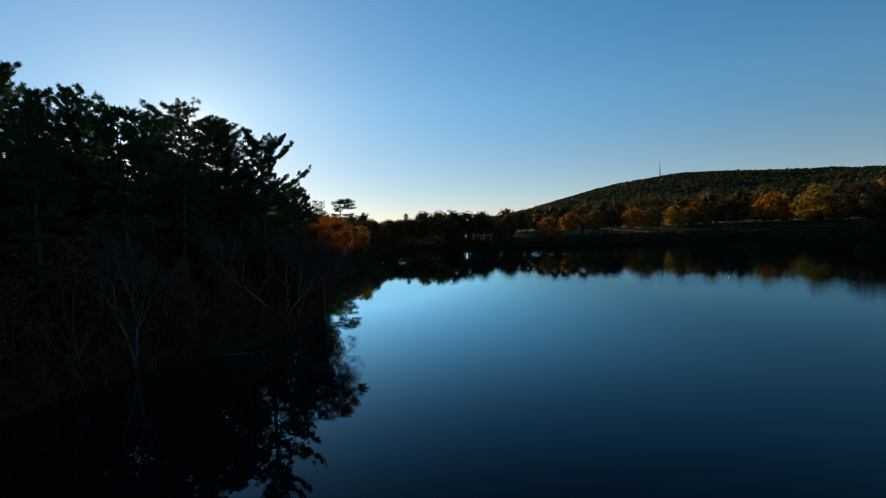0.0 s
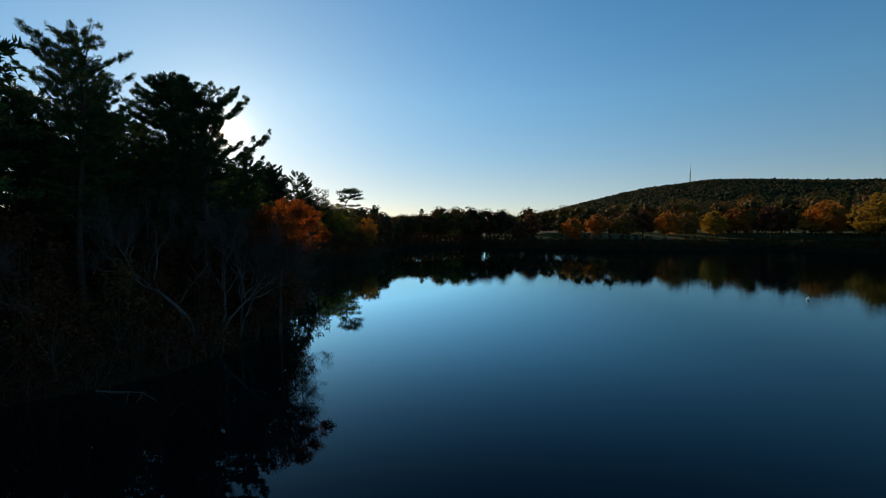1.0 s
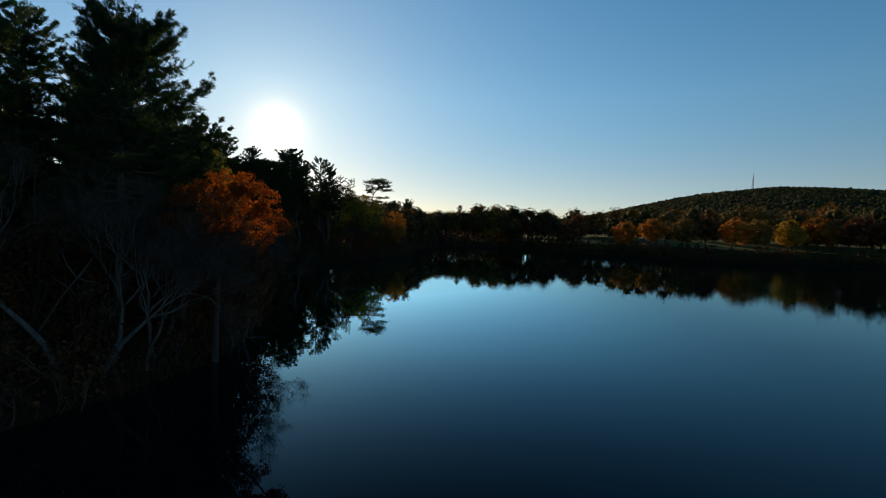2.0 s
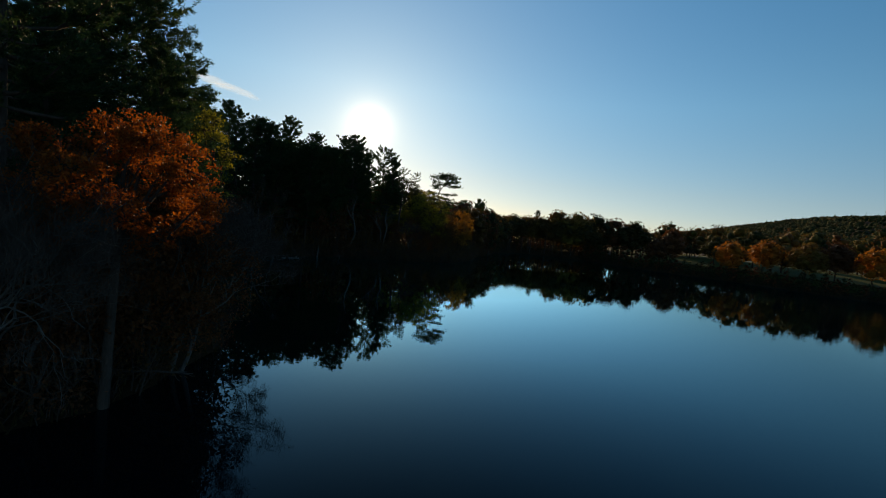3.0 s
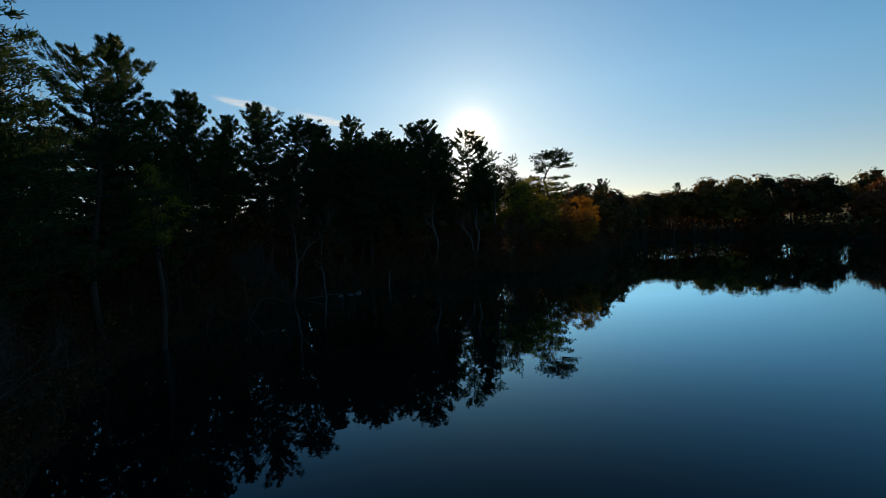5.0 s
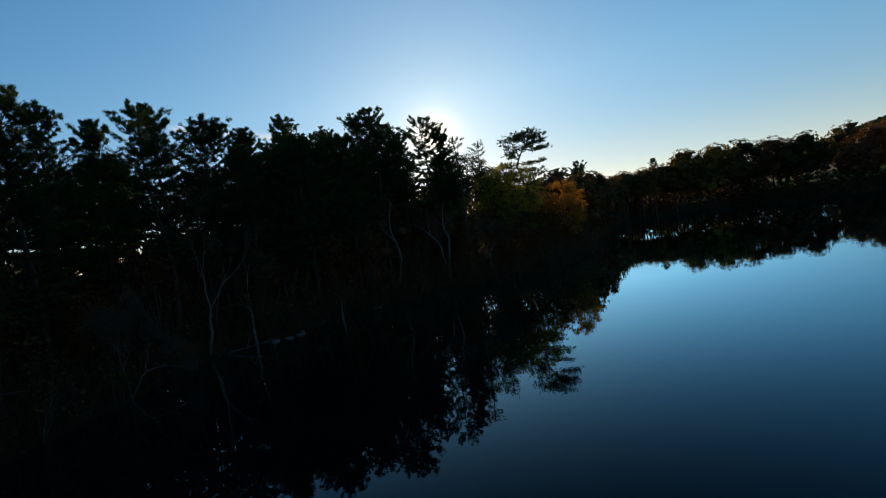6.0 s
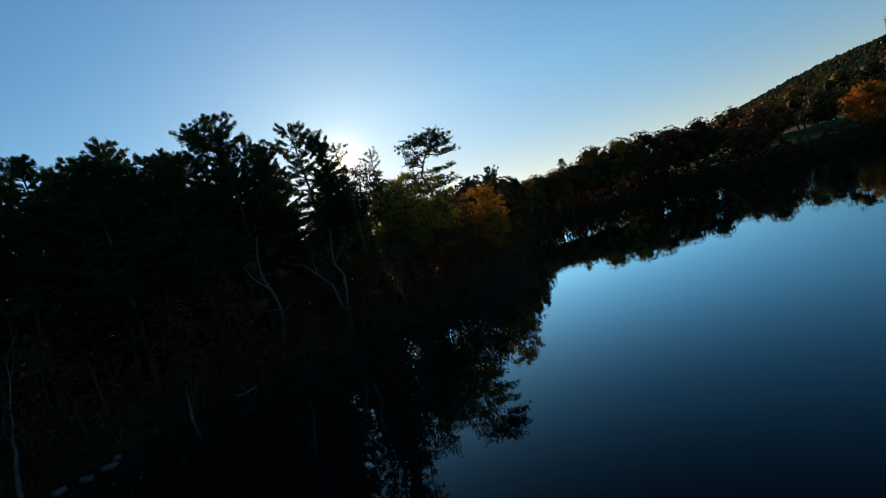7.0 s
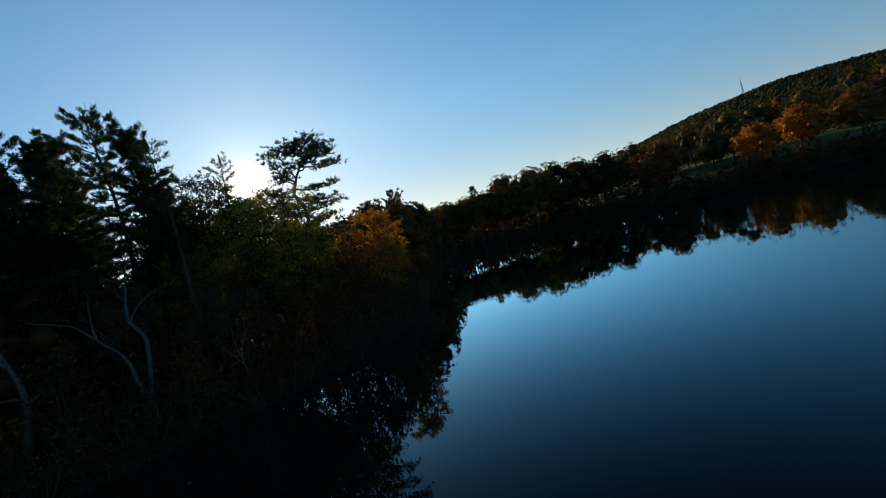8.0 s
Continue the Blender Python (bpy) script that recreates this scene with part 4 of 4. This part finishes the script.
def make_forked(x, y, seed, stems, scale=1.0):
    """Old leafless shore tree: thick crooked grey stems that fork and end in fine twigs; a stem is (radius, (run to the right, height), ...)."""
    r = np.random.default_rng(seed)
    root = thing("bare_tree", "old leafless grey tree with thick crooked forked stems", "tree", "bare shore trees")
    wood, fine, ends, boughs = Geo(), Geo(), [], []
    right, ahead = np.array([0.73, 0.68, 0.0]), np.array([-0.68, 0.73, 0.0])
    for rad, *way in stems:
        a = np.array(way, float)
        q, n = np.linspace(0, len(a) - 1, 4 * len(a)), np.arange(len(a))
        depth = np.sin(q * 1.3 + r.uniform(0, 6)) * 0.25 * np.minimum(a[0][1] + q, 1)
        pts = np.outer(np.interp(q, n, a[:, 0]), right) + np.outer(depth, ahead) + np.outer(np.interp(q, n, a[:, 1]), [0, 0, 1])
        pts[1:-1] = (pts[:-2] + 2 * pts[1:-1] + pts[2:]) / 4
        stem = wood if not boughs else Geo()
        boughs.append(stem)
        stem.tube(pts, rad * (1 - 0.78 * np.linspace(0, 1, len(pts)) ** 0.9), 8)
        for p in pts[len(pts) // 2:: 2]:
            grow(stem, r, p, unit(r.normal(size=3) + np.array([0, 0, 0.5])), r.uniform(0.5, 1.1), rad * 0.16, 2, ends, 4, 0.6, 0.06, (2, 3), 0.008, 0.22)
    for p in ends:
        for _ in range(2):
            tw, _d = curve_points(p, unit(r.normal(size=3) + np.array([0, 0, 0.4])), r.uniform(0.3, 0.8), 2, r, 0.25)
            fine.tube(tw, [0.010, 0.007, 0.004], 3)
    trunk = part("trunk", wood, M_PALE, root, "", True)
    for b in boughs[1:]:
        part("bough", b, M_PALE, trunk, "", True)
    part("crown", fine, M_BARK, root, "fine dark leafless twigs")
    root.matrix_world = pose(x, y, float(height(x, y)[0]) - 0.15) @ Matrix.Scale(scale, 4)


make_forked(-33.9, 116.5, 4, [(0.27, (0, 0), (0.1, 2.4), (0.55, 4.3), (0.83, 6.5), (0.0, 8.0), (0.2, 9.5), (0.8, 12.0)), (0.19, (0.08, 2.2), (-0.43, 3.4), (-0.6, 5.0), (-0.95, 6.0), (-2.0, 7.2), (-2.1, 8.3), (-1.9, 10.3)),
                              (0.10, (-2.0, 7.3), (-3.1, 8.7), (-5.4, 9.7)), (0.10, (0.1, 7.9), (0.7, 8.8), (1.8, 9.6), (3.0, 9.9))], 0.77)
make_forked(-39.0, 113.6, 6, [(0.26, (0, 0), (0.7, 2.7), (0.7, 4.3), (0.26, 6.0), (-0.14, 7.6), (0.0, 9.6), (0.5, 11.5)), (0.10, (0.75, 3.2), (1.77, 3.8), (3.1, 3.9)), (0.09, (0.7, 3.6), (-0.46, 3.8), (-1.7, 4.2)), (0.14, (0.3, 5.9), (-0.9, 7.2), (-1.6, 9.0))], 0.82)


def make_snag(x, y, length, tilt, turn, seed, label, branches=5, radius=0.07, lying=False):
    """A dead pole or fallen stem with a few broken branch stubs."""
    r = np.random.default_rng(seed)
    root = thing("fallen_log" if lying else "dead_snag", label, "log" if lying else "dead tree", "dead wood on the shore")
    wood = Geo()
    pts, _ = curve_points((0, 0, 0), (0.02, 0, 1), length, 8, r, 0.05)
    wood.tube(pts, np.linspace(radius, radius * 0.25, 9), 7)
    part("trunk", wood, M_PALE, root, "", True)
    for i in range(branches):
        g = Geo()
        j = r.integers(3, 8)
        d = unit(r.normal(size=3) * [1, 1, 0.4] + np.array([0, 0, 0.5]))
        bp, _ = curve_points(pts[j], d, length * r.uniform(0.12, 0.32), 4, r, 0.2)
        g.tube(bp, np.linspace(radius * 0.4, 0.008, 5), 4)
        part("branch", g, M_PALE, root)
    z = max(float(height(x, y)[0]), 0.0)
    root.matrix_world = pose(x, y, z - 0.05 + (0.08 if lying else 0)) @ pose(0, 0, 0, 0, 0, turn) @ pose(0, 0, 0, 0, tilt, 0)


make_snag(-39.6, 103.8, 2.0, 4, 0, 1, "pale broken stump standing at the water's edge", 1, 0.13)
make_snag(-45, 102.5, 5.0, -8, 0, 2, "thin pale dead pole among the brush")
make_snag(-23, 47.5, 8.5, 2, 0, 3, "tall pale dead pole before the pines", 6)
make_snag(-18.6, 43.2, 5.0, 32, 20, 4, "pale dead stem leaning out over the water", 7)
make_snag(-19.0, 42.8, 4.2, -25, 20, 5, "pale dead stem leaning over the brush", 6)
make_snag(-34.2, 124, 4.5, -14, 0, 6, "thin pale dead pole among the brush", 4)
make_snag(-17.0, 35.0, 4.5, 84, -25, 7, "pale fallen branch lying in the shallows", 5, 0.06, True)
make_snag(-14.6, 50.3, 3.5, 86, 15, 8, "pale fallen branch lying in the shallows", 4, 0.07, True)
make_snag(-42.5, 93, 5.0, 80, 10, 9, "pale fallen trunk lying on the bank", 5, 0.10, True)
make_snag(-37.8, 108, 4.5, 82, -60, 10, "pale fallen trunk lying on the bank", 5, 0.09, True)


def make_rock(x, y, sx, sy, sz, turn, seed):
    bm = bmesh.new()
    bmesh.ops.create_icosphere(bm, subdivisions=3, radius=1.0)
    for v in bm.verts:
        n = noise.noise(v.co * 1.3 + Vector((seed * 3.1, 0, 0))) * 0.35 + noise.noise(v.co * 3.5 + Vector((0, seed * 2.3, 0))) * 0.1
        v.co = v.co * (1 + n)
        v.co.z = min(v.co.z, 0.7)
        v.co = Vector((v.co.x * sx, v.co.y * sy, v.co.z * sz))
    me = bpy.data.meshes.new("rock")
    bm.to_mesh(me)
    bm.free()
    me.materials.append(M_ROCK)
    ob = tagged(new("rock", me), "flat pale stone at the water's edge", "rock", "shore stones")
    ob.matrix_world = pose(x, y, max(0.0, float(height(x, y)[0])) + 0.02, 0, 0, turn)


for i, (x, y, sx, sy, sz) in enumerate([(-39.9, 97.2, 0.5, 0.25, 0.16), (-39.7, 98.3, 0.42, 0.22, 0.15), (-40.5, 96.2, 0.35, 0.28, 0.18), (-40.5, 99.3, 0.3, 0.2, 0.15)]):
    make_rock(x, y, sx, sy, sz, 40 * i, i + 1)

# far bank
FAR = dict(clump=0.36, low=0.20, wide=0.46, lobes=22, twigs=0.0, lobe=(0.14, 0.22), hull=True, solid=2, inner=500, inner_size=(0.018, 0.03))
far_oaks = [make_oak(41 + i, 15, M_AUTUMN, 700, 12, 0.28, **FAR) for i in range(3)]
far_russet = [make_oak(51 + i, 15, M_RUSSET, 700, 12, 0.28, **FAR) for i in range(2)]
far_orange = make_oak(55, 15, M_RUST, 700, 12, 0.28, **FAR)
far_gold = make_oak(54, 15, M_AMBER, 700, 12, 0.28, **FAR)
far_yellow = make_oak(56, 15, M_OLIVE, 700, 12, 0.28, **FAR)
REST = dict(clump=0.45, low=0.10, wide=0.40, lobes=14, twigs=0.0, lobe=(0.16, 0.23), hull=True, solid=1, inner=200, inner_size=(0.022, 0.035))
mid = [make_oak(45 + i, 15, m, 230, 7, 0.46, **dict(FAR, wide=0.34, solid=1, inner=250)) for i, m in enumerate((M_AUTUMN, M_RUSSET, M_OLIVE))]
rest = [make_oak(43, 15, M_WOODS, 250, 6, 0.42, **REST), make_oak(44, 15, M_WOODS, 250, 6, 0.42, **REST), make_oak(53, 15, M_WOODS, 250, 6, 0.42, **REST), make_oak(57, 15, M_WOODS, 250, 6, 0.42, **REST), make_oak(58, 15, M_WOODS, 250, 6, 0.42, **REST), make_oak(59, 15, M_WOODS, 250, 6, 0.42, **REST)]
tall_oak = make_oak(68, 15, M_AUTUMN, 520, 10, 0.30, **dict(FAR, low=0.32, wide=0.44, lobes=18, lobe=(0.15, 0.22)))
kinds = far_oaks + [far_oaks[0]] + far_russet + [far_orange, far_yellow, tall_oak, far_gold]
# front row: place, top, kind
COVE_ROW = [(-9, 222, 18, 8), (-2, 220, 17.8, 8), (-6, 217, 14, 8), (-13, 221, 14.5, 8), (-20, 219, 14.6, 8), (-31, 203, 13.6, 8), (-30, 198, 13.6, 8), (-36, 207, 13, 8),
    (-34, 214, 13.5, 8), (-16, 218, 14.6, 8), (-25, 215, 14, 8), (-28.5, 209, 13.5, 8), (-31.5, 159, 12.2, 8), (-30.5, 167, 12.2, 8), (-11, 217, 13, 8), (-22, 214, 13.5, 8),
    (-26, 219, 14.6, 8), (-3, 216, 12.5, 8), (2, 217, 14, 8), (-38, 200, 13, 8), (-29, 193, 12, 8)]
LAWN_ROW = [(5, 225, 18, 1), (12, 229, 17.2, 5), (19, 226, 16.8, 2), (24.7, 207, 10.8, 4), (31, 218, 15, 4), (46, 204, 12.5, 6), (47, 227, 14.5, 7), (56, 205, 14, 6),
    (66, 202, 14.5, 0), (75, 206, 15.5, 5), (84, 204, 15, 6), (93, 207, 15, 1), (104, 208, 15.5, 9), (116, 212, 17, 6), (128, 209, 18, 5), (135, 190, 18.5, 6),
    (140, 172, 20, 9), (146, 161, 20.5, 3), (157, 152, 19.5, 5), (168, 144, 18.5, 0)]
ROW = COVE_ROW + LAWN_ROW
for x, y, h, i in ROW:
    place(kinds[i], x, y, 1, (x * 37) % 360, "rounded autumn oak in leaf on the far grassy bank", "far bank oaks", top=h, own=15)
slim_oak = make_oak(69, 15, M_AUTUMN, 150, 8, 0.27, **dict(FAR, low=0.50, wide=0.15, lobes=8, lobe=(0.09, 0.13), solid=1))
for x, y, d in scatter(-40, -9, 194, 222, 0.6, 9, 1.7, 40):
    place(slim_oak, x, y, 1, rng.uniform(0, 360), "slender autumn oak with a bare lower trunk by the cove", "cove oaks", top=rng.uniform(10, 13), own=15)
drop(slim_oak)
spots = [(r[0], r[1]) for r in ROW]
weights = np.array([1.6, 1.6, 1.7, 1.7, 0.5, 0.4]) / 7.5
back = [(rest[rng.choice(6, p=weights)], standing(x, y, rng.uniform(0.82, 1.0) if x < 75 else rng.uniform(1.0, 1.35), rng.uniform(0, 360))) for x, y, d in scatter(-45, 260, 120, 340, 16, 90, 8.4, 112, spots, ok=lambda x, y: ((x > 2) | (y > 300)) & lane(x, y))]
back += [(mid[rng.integers(3)], standing(x, y, rng.uniform(0.72, 0.95), rng.uniform(0, 360))) for x, y, d in scatter(-62, -20, 142, 195, 2.0, 26, 5.0, 48, ok=lane)]
low = [make_oak(66, 15, M_RUSSET, 32, 5, 0.8, 1.2, low=0.05, twigs=0.0, limbs=False, solid=1), make_oak(67, 15, M_OLIVE, 32, 5, 0.8, 1.2, low=0.05, twigs=0.0, limbs=False, solid=1)]
back += [(low[rng.integers(2)], standing(x, y, rng.uniform(0.22, 0.4), rng.uniform(0, 360))) for x, y, d in scatter(-30, 30, 150, 240, 1.0, 16, 4.0, 45, ok=lambda x, y: (y > 165) & ((x > 0) | (y < 192)))]
back += [(low[rng.integers(2)], standing(x, y, rng.uniform(0.10, 0.18), rng.uniform(0, 360))) for x, y, d in scatter(25, 190, 150, 240, 0.6, 8, 2.6, 150)]
back += [(low[rng.integers(2)], standing(x, y, rng.uniform(0.12, 0.26), rng.uniform(0, 360))) for x, y, d in scatter(-28, 100, 160, 235, -0.2, 6.0, 2.0, 200, ok=lambda x, y: (x > 2) | (y < 192))]
back += [(low[rng.integers(2)], standing(x, y, rng.uniform(0.16, 0.26) if d < 40 else rng.uniform(0.34, 0.5), rng.uniform(0, 360))) for x, y, d in scatter(-75, 8, 196, 330, 1.5, 110, 3.6, 330)]
back += [(low[rng.integers(2)], standing(x, y, rng.uniform(0.22, 0.30), rng.uniform(0, 360))) for x, y, d in scatter(-62, 10, 196, 250, 8, 22, 2.3, 150)]
joined("far_woods", back, "autumn woods in brown, olive and rust behind the far bank", "woods")
for x, y, d in scatter(-30, 190, 150, 232, 0.0, 3.0, 3.0, 60, ok=lambda x, y: (y > 160)):
    place(brush[rng.integers(3)], x, y, rng.uniform(0.5, 0.9), rng.uniform(0, 360), "low dark brush along the far water's edge", "far shore brush")
for p in far_oaks + far_russet + [far_orange, far_yellow, tall_oak, far_gold] + rest + mid + low + edge_pines + back_pines + saplings + deep + brush + [wide_pine, vase_pine, great_pine, orange_tree, small_orange, yellow_tree]:
    drop(p)

# undergrowth in the pine wood and grass on the banks
g = Geo()
r = np.random.default_rng(8)
xs, ys = r.uniform(-110, -12, 16000), r.uniform(-40, 230, 16000)
d = shore_distance(xs, ys)
ok = (d > 3) & (d < 60)
xs, ys = xs[ok], ys[ok]
zs = height(xs, ys)
k = 5
tall = r.uniform(0.3, 1.7, len(xs))
c = np.repeat(np.stack([xs, ys, zs], 1), k, 0) + r.normal(size=(len(xs) * k, 3)) * [0.7, 0.7, 0.0]
c[:, 2] += np.repeat(tall, k) * r.uniform(0.1, 1.0, len(c))
g.leaves(c, r.uniform(0.3, 0.75, len(c)), r)
tagged(new("undergrowth", g.mesh("undergrowth", M_BRUSH)), "dry brown undergrowth on the floor of the pine wood", "undergrowth", kind="stuff")
g = Geo()
xs, ys = np.concatenate([r.uniform(-60, -8, 120000), r.uniform(0, 190, 260000)]), np.concatenate([r.uniform(-10, 170, 120000), r.uniform(140, 235, 260000)])
d = shore_distance(xs, ys)
ok = (d > -0.25) & (d < np.where(xs < 0, 1.6, 12))
xs, ys = xs[ok], ys[ok]
c = np.stack([xs, ys, np.maximum(height(xs, ys), -0.05) - 0.03], 1)
g.blades(c, r.normal(size=c.shape) * [0.35, 0.35, 0] + [0, 0, 1], r.uniform(0.25, 0.75, len(c)), 0.09, r)
tagged(new("grass", g.mesh("grass", M_GRASS)), "tufts of dry yellow-green grass on the banks", "grass", kind="stuff")

# far woods on the hill
g = Geo()
rh = np.random.default_rng(5)
n = 13500
az, rr = np.radians(rh.uniform(-4, 62, n)), np.sqrt(rh.uniform(430 ** 2, 1260 ** 2, n))
hx, hy = rr * np.sin(az), rr * np.cos(az)
col, row = np.clip(np.searchsorted(gx, hx) - 1, 0, len(gx) - 2), np.clip(np.searchsorted(gy, hy) - 1, 0, len(gy) - 2)
fx, fy = (hx - gx[col]) / (gx[col + 1] - gx[col]), (hy - gy[row]) / (gy[row + 1] - gy[row])
grid = mz.reshape(len(gy), nx)
hz = (grid[row, col] * (1 - fx) + grid[row, col + 1] * fx) * (1 - fy) + (grid[row + 1, col] * (1 - fx) + grid[row + 1, col + 1] * fx) * fy
crown_r = rh.uniform(2.2, 4.0, n)
for detail, pick in ((2, rr < 540), (1, rr >= 540)):
    lump, lump_faces = jagged_ball(detail)
    m = int(pick.sum())
    conifer = rh.random(m) < 0.14
    v = lump[None] * rh.uniform(0.6, 1.0, (m, len(lump), 1))
    up = v[:, :, 2]
    taper = np.where(conifer[:, None], np.clip(0.75 - 0.45 * up, 0.2, 1.2), 1.0)
    v = np.stack([v[:, :, 0] * taper, v[:, :, 1] * taper, up * np.where(conifer, 1.4, 0.9)[:, None]], 2)
    c = np.stack([hx, hy, hz + 0.9 * crown_r + 3.0], 1)[pick][:, None] + v * crown_r[pick][:, None, None]
    g.add(c, lump_faces[None] + np.arange(m)[:, None, None] * len(lump))
k = 9
v = rh.normal(size=(n, k, 3))
v /= np.linalg.norm(v, axis=2)[:, :, None]
v[:, :, 2] = np.abs(v[:, :, 2]) * 1.1 - 0.2
c = np.stack([hx, hy, hz + 0.9 * crown_r + 3.0], 1)[:, None] + v * crown_r[:, None, None] * rh.uniform(0.85, 1.08, (n, k, 1))
g.leaves(c.reshape(-1, 3), np.repeat(crown_r, k) * rh.uniform(0.2, 0.42, n * k), rh)
tagged(new("hill_woods", g.mesh("hill_woods", M_HILL)), "autumn woods covering the far hill in green and rust", "woods", kind="stuff")


# ---------------------------------------------------------------- small and far things
def make_mast(x, y, H, base, label):
    """Lattice radio mast: three tapering legs, rings, crossed braces, a thin aerial and dishes."""
    root = thing("radio_mast", label, "mast", "hilltop masts")
    feet = [np.array([base * math.cos(a), base * math.sin(a)]) for a in (0.3, 2.4, 4.5)]
    n = 9
    hs = np.linspace(0, H * 0.72, n)
    for f in feet:
        g = Geo()
        g.tube([[*(f * (1 - 0.8 * h / (H * 0.72))), h] for h in hs], np.full(n, 0.22), 5)
        part("leg", g, M_STEEL, root)
    for i in range(n - 1):
        g = Geo()
        for j in range(3):
            a, b = feet[j], feet[(j + 1) % 3]
            s0, s1 = 1 - 0.8 * hs[i] / (H * 0.72), 1 - 0.8 * hs[i + 1] / (H * 0.72)
            g.tube([[*(a * s0), hs[i]], [*(b * s1), hs[i + 1]]], [0.12, 0.12], 4)
            g.tube([[*(b * s0), hs[i]], [*(a * s1), hs[i + 1]]], [0.12, 0.12], 4)
            g.tube([[*(a * s1), hs[i + 1]], [*(b * s1), hs[i + 1]]], [0.12, 0.12], 4)
        part("brace", g, M_STEEL, root)
    g = Geo()
    g.tube([[0, 0, H * 0.70], [0, 0, H * 0.85], [0, 0, H]], [0.35, 0.25, 0.08], 6)
    part("aerial", g, M_STEEL, root)
    root.matrix_world = pose(x, y, float(height(x, y)[0]) - 0.5)


make_mast(507, 1080, 52, 3.2, "tall grey lattice radio mast on the hilltop")
make_mast(482, 1092, 20, 1.8, "short grey lattice mast on the hilltop")


def make_buoy(x, y):
    """A small white float with a collar and a top stub, riding on the water."""
    root = thing("buoy", "small white plastic buoy floating on the lake", "buoy")
    for name, profile in (("float", [(0, -0.14), (0.12, -0.11), (0.19, 0.0), (0.19, 0.10), (0.14, 0.2), (0.06, 0.25)]), ("stub", [(0.045, 0.24), (0.045, 0.38), (0.02, 0.42), (0, 0.42)])):
        g = Geo()
        g.tube([[0, 0, z] for _, z in profile], [max(rr, 0.001) for rr, _ in profile], 16)
        part(name, g, M_BUOY, root, "", True)
    root.matrix_world = pose(x, y, 0.02, 6, 4, 0)


make_buoy(41.9, 68)


def cloud_material():
    m, n, l = material("thin_cloud")
    out = n.new("ShaderNodeOutputMaterial")
    co, mp, noi = n.new("ShaderNodeTexCoord"), n.new("ShaderNodeMapping"), n.new("ShaderNodeTexNoise")
    mp.inputs["Scale"].default_value = (2.0, 1.0, 4.0)
    noi.inputs["Scale"].default_value, noi.inputs["Detail"].default_value = 2.2, 6
    l.new(co.outputs["Generated"], mp.inputs["Vector"])
    l.new(mp.outputs[0], noi.inputs["Vector"])
    sep = n.new("ShaderNodeSeparateXYZ")
    l.new(co.outputs["UV"], sep.inputs[0])

    def calc(op, a, b):
        k = n.new("ShaderNodeMath")
        k.operation = op
        for i, v in enumerate((a, b)):
            if isinstance(v, (int, float)):
                k.inputs[i].default_value = v
            else:
                l.new(v, k.inputs[i])
        return k.outputs[0]

    def hump(x):
        return calc("MULTIPLY", calc("MULTIPLY", x, calc("SUBTRACT", 1.0, x)), 4.0)

    thick = calc("MULTIPLY", hump(sep.outputs["X"]), calc("POWER", hump(sep.outputs["Y"]), 1.5))
    alpha = calc("MINIMUM", calc("MAXIMUM", calc("MULTIPLY", calc("SUBTRACT", calc("ADD", noi.outputs["Fac"], thick), 0.85), 0.42), 0.0), 0.42)
    t, tr, mix = n.new("ShaderNodeBsdfTranslucent"), n.new("ShaderNodeBsdfTransparent"), n.new("ShaderNodeMixShader")
    t.inputs["Color"].default_value = (0.9, 0.9, 0.9, 1)
    l.new(alpha, mix.inputs[0])
    l.new(tr.outputs[0], mix.inputs[1])
    l.new(t.outputs[0], mix.inputs[2])
    l.new(mix.outputs[0], out.inputs["Surface"])
    return m


M_CLOUD = cloud_material()


def make_cloud(az0, el0, az1, el1, width):
    """A thin wisp four kilometres off, from one direction to another."""
    n, far = 24, 4000.0
    me = bpy.data.meshes.new("cloud")
    v, f = [], []
    for i in range(n + 1):
        q = i / n
        az, el = radians(az0 + (az1 - az0) * q), radians(el0 + (el1 - el0) * q + 0.12 * math.sin(q * 7))
        for side in (-1, 1):
            e = el + side * radians(width) * (0.4 + 0.6 * math.sin(q * 3.1))
            v.append((-math.sin(az) * far, math.cos(az) * far, math.tan(e) * far + 60 * side * side))
    for i in range(n):
        f.append((2 * i, 2 * i + 2, 2 * i + 3, 2 * i + 1))
    me.from_pydata(v, [], f)
    uv = me.uv_layers.new(name="wisp")
    for loop in me.loops:
        uv.data[loop.index].uv = (loop.vertex_index // 2 / n, loop.vertex_index % 2)
    me.materials.append(M_CLOUD)
    tagged(new("cloud", me), "thin white wisp of cloud in the blue sky", "cloud", "wisps of cloud")


make_cloud(38.5, 9.9, 50.0, 12.8, 0.75)
make_cloud(48.5, 11.9, 58.0, 13.9, 0.7)
